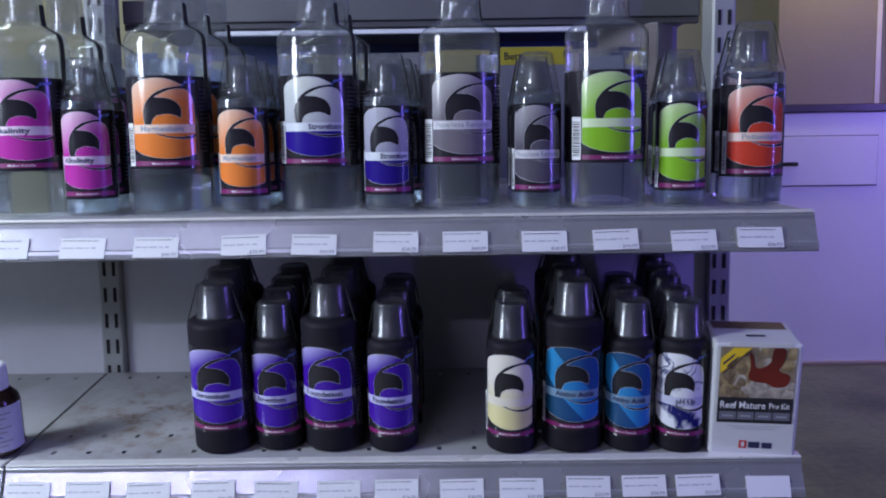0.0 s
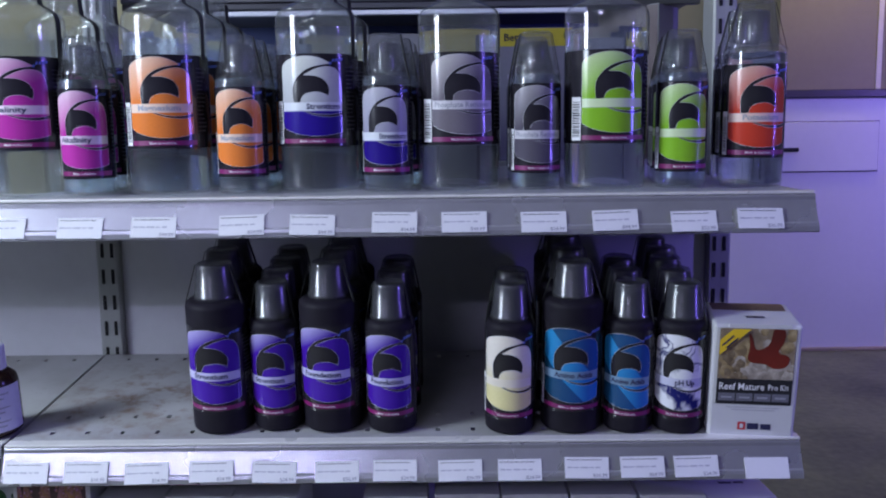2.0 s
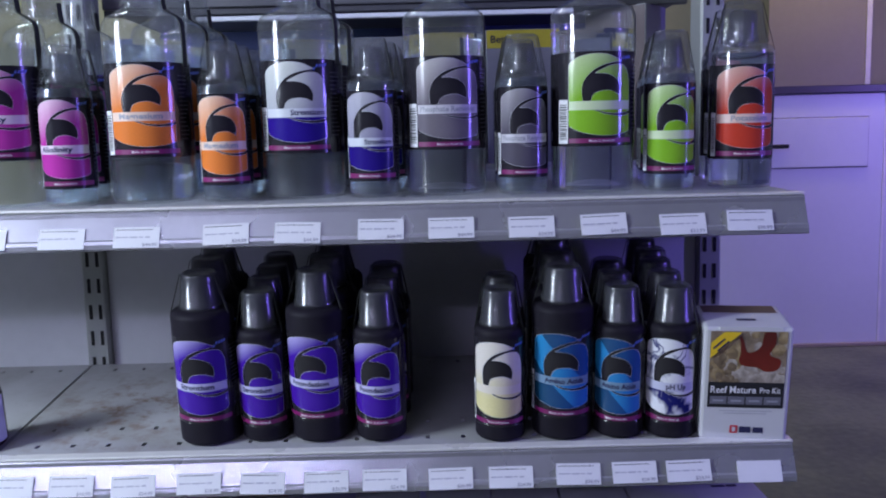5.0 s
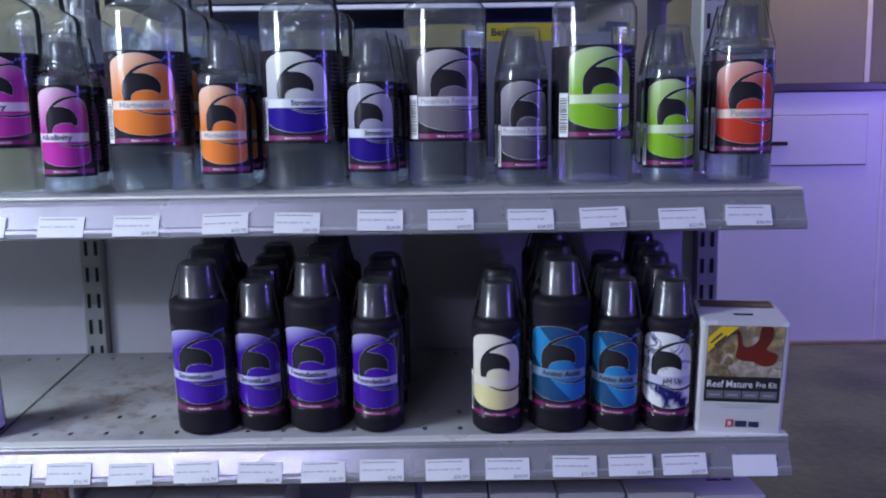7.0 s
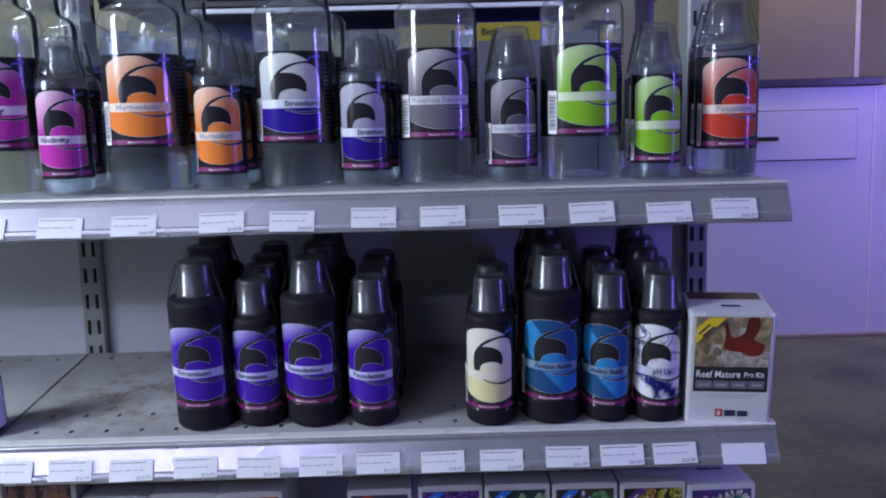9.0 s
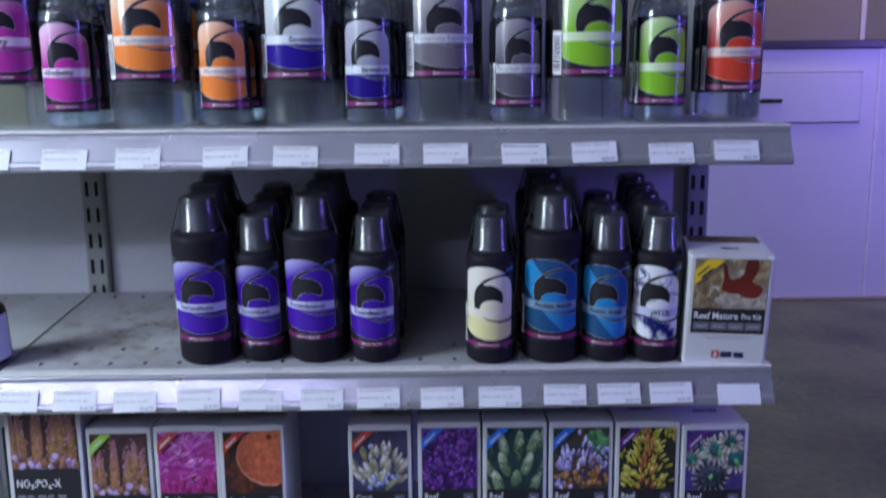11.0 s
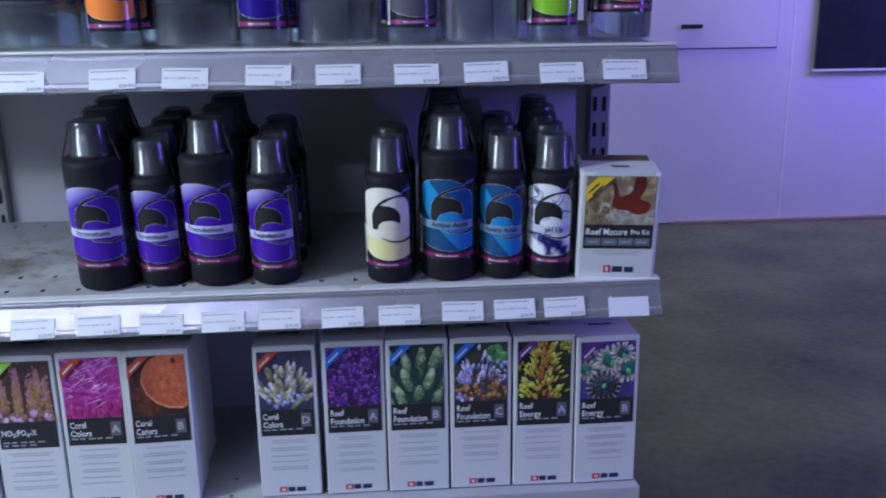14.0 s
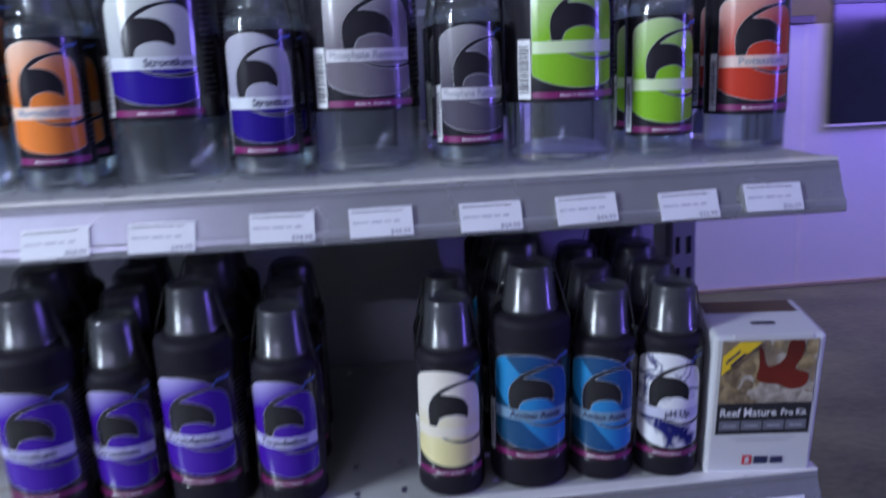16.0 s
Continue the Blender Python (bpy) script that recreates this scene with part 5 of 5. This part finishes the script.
part("ribbon", stand(flat_polys([[(-pw / 2, kh * 0.97 - s * 0.95), (-pw / 2 + s, kh * 0.97), (-pw / 2 + s * 0.42, kh * 0.97), (-pw / 2, kh * 0.97 - s * 0.40)]]), -0.0034), YELLOW, kit, "yellow corner ribbon")
for o in (0.0, 0.14):
    part("ribbon_bar", stand(flat_polys([[(-pw / 2 + s * (0.10 + o), kh * 0.97 - s * (0.62 + o * 0.6)), (-pw / 2 + s * (0.46 + o), kh * 0.97 - s * (0.26 + o * 0.6)), (-pw / 2 + s * (0.42 + o), kh * 0.97 - s * (0.22 + o * 0.6)), (-pw / 2 + s * (0.06 + o), kh * 0.97 - s * (0.58 + o * 0.6))]]), -0.0038), NAVYINK, kit)
part("maker_mark", stand(rects([(-kw * 0.155, -kw * 0.065, kh * 0.075, kh * 0.145)]), -0.0006), REDINK, kit, "plain red maker's mark")
part("maker_mark_dot", stand(rects([(-kw * 0.13, -kw * 0.09, kh * 0.09, kh * 0.13)]), -0.0009), PALEINK, kit)
part("maker_bar", stand(rects([(-kw * 0.045, kw * 0.085, kh * 0.080, kh * 0.135), (kw * 0.11, kw * 0.225, kh * 0.080, kh * 0.130)]), -0.0006), NAVYINK, kit, "dark maker's name bar")
for name, pr, mt in (("top_patch", (-kw * 0.44, kw * 0.42, kd * 0.62, kd * 0.94), mat("top_print_ink", (0.10, 0.06, 0.06), 0.4)), ("top_bar", (-kw * 0.1, kw * 0.12, kd * 0.28, kd * 0.36), NAVYINK)):
    tb = rects([pr])
    for v in tb.verts:
        v.co.z = kh + 0.0006
    part(name, tb, mt, kit)

# ---- things in the next bay ----
jar = empty("medicine_bottle", on_shelf(-0.543, 1.018, "mid"), "small brown bottle with white ribbed cap and pale label", "bottle")
part("body", lathe([(0, 0), (0.025, 0), (0.028, 0.003), (0.029, 0.006), (0.029, 0.060), (0.027, 0.068), (0.020, 0.075), (0.016, 0.078), (0.016, 0.082)], 40), mat("brown_glass", (0.03, 0.014, 0.008), 0.12), jar, "", True)
cap = lathe([(0.0185, 0.077), (0.0185, 0.102), (0.0175, 0.1050), (0.015, 0.106), (0, 0.106)], 40)
for v in cap.verts:
    if math.hypot(v.co.x, v.co.y) > 0.018 and round(math.degrees(math.atan2(v.co.y, v.co.x)) / 9) % 2:
        v.co.x *= 0.965
        v.co.y *= 0.965
part("cap", cap, WHITEINK, jar, "white ribbed screw cap")
jl = part("label", wrap(rects([(-0.05, 0.05, 0.007, 0.061)]), 0.0293), mat("lilac_label", (0.62, 0.62, 0.74), 0.4), jar, "pale printed label", True)
for j in range(8):
    part("text_bar", wrap(rects([(-0.01, 0.032 - 0.006 * (j % 3), 0.052 - 0.0055 * j, 0.0535 - 0.0055 * j)]), 0.0296), BLUEINK if j == 5 else GREYINK, jl)

tub = empty("white_tub", on_shelf(-0.619, 1.052, "base"), "white plastic tub with green lid on the base shelf", "tub")
part("body", lathe([(0, 0), (0.046, 0), (0.050, 0.004), (0.052, 0.02), (0.054, 0.112), (0.053, 0.120), (0.049, 0.127), (0.045, 0.129)], 44), mat("white_plastic", (0.66, 0.67, 0.68), 0.35), tub, "", True)
part("collar", lathe([(0.045, 0.128), (0.0465, 0.130), (0.0465, 0.156), (0.045, 0.161)], 44), mat("green_plastic", (0.02, 0.24, 0.05), 0.35), tub, "green collar under the lid", True)
part("lid", lathe([(0.046, 0.1605), (0.053, 0.161), (0.054, 0.164), (0.0545, 0.176), (0.053, 0.180), (0.048, 0.1815), (0, 0.1815)], 44), mat("green_plastic", (0.02, 0.24, 0.05), 0.35), tub, "green screw lid", True)
tl = part("label", wrap(rects([(-0.085, 0.085, 0.022, 0.095)]), 0.0545), mat("tub_label", (0.52, 0.53, 0.60), 0.4), tub, "faded grey label", True)
part("text_bar", wrap(rects([(0.0, 0.05, 0.04, 0.065)]), 0.0549), GREYINK, tl)
bb = empty("green_carton", on_shelf(-0.578, 1.175, "base"), "dark green carton behind the tub", "carton")
part("body", box(-0.04, 0.04, 0, 0.08, 0, 0.14, 0.001), mat("dark_green_card", (0.03, 0.08, 0.03), 0.5), bb)
part("panel", box(-0.036, 0.036, -0.0005, 0.0, 0.01, 0.06), mat("olive_card", (0.10, 0.14, 0.06), 0.5), bb)

# ---- the far side of the gondola, seen over the top shelf ----
far = "far side shelving"
fs = empty("shelf", pose(0, 1.31, 0.742), "grey steel shelf on the far side of the gondola", "shelf", far)
part("tray", box(-0.49, 0.367, 0.0, 0.32, -0.02, 0.0, 0.001), STEEL, fs)
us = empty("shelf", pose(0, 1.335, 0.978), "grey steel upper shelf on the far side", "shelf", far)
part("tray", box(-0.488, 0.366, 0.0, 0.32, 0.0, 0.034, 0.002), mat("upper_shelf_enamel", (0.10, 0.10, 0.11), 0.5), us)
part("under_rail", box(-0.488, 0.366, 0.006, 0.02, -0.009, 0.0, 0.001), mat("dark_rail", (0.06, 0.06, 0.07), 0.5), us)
led = mat("light_strip_cover", (0.80, 0.82, 0.86), 0.3)
part("light_strip", box(-0.355, 0.20, 0.012, 0.024, -0.018, -0.0105, 0.002), led, us, "thin white strip light cover under the shelf")
tagged(part("header_board", box(-0.488, 0.366, 1.60, 1.61, 0.75, 1.40), mat("navy_board", (0.05, 0.07, 0.20), 0.6)), "dark navy board at the back of the far shelf", "board", far)


def far_box(x0, x1, h, turn, name, front, top, label, text=""):
    b = empty("pet_carton", pose((x0 + x1) / 2, 1.345, 0.742, 0, 0, turn), label, "carton", "cartons on the far shelf")
    w = x1 - x0
    part("body", box(-w / 2, w / 2, 0, 0.09, 0, h, 0.001), front, b)
    if top:
        hd = part("header", stand(rects([(-w / 2 + 0.001, w / 2 - 0.001, h - 0.027, h - 0.001)]), -0.0006), top, b, "coloured header band")
        if text:
            part("title", stand(moved(lettering(text, 0.0105, 0.032, False), -w / 2 + 0.007, h - 0.019), -0.0012), INK, hd)
            part("mark", stand(flat_polys([[(w / 2 - 0.008 + 0.006 * math.cos(t), h - 0.012 + 0.008 * math.sin(t)) for t in [math.pi * k / 8 for k in range(16)]]]), -0.0012), INK, hd)
            for j in range(5):
                part("shape_bar", stand(rects([(-w / 2 + 0.012 + 0.017 * j, -w / 2 + 0.022 + 0.017 * j, h - 0.075 - 0.008 * (j % 2), h - 0.068 - 0.006 * (j % 3))]), -0.0006), GREYINK, b)
    return b


# white card, the dimness of the far shelf put into its grey colour
CARDW = mat("shaded_white_card", (0.16, 0.16, 0.18), 0.55)
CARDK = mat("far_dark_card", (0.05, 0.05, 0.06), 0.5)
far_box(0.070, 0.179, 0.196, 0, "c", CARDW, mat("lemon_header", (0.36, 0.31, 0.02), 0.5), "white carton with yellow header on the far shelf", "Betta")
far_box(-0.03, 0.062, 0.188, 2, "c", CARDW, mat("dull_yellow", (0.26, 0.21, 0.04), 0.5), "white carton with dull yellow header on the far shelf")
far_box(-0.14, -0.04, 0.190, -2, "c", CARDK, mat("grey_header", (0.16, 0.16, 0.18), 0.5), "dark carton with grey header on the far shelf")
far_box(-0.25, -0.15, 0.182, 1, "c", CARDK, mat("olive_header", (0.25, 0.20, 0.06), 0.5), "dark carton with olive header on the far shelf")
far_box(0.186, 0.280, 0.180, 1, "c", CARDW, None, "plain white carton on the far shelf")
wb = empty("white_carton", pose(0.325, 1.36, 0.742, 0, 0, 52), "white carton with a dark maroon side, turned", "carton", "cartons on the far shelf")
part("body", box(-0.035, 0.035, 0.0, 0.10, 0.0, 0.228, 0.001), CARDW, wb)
part("side", box(-0.0356, -0.035, 0.002, 0.098, 0.002, 0.226), mat("maroon_card", (0.05, 0.02, 0.03), 0.5), wb, "dark maroon side panel")
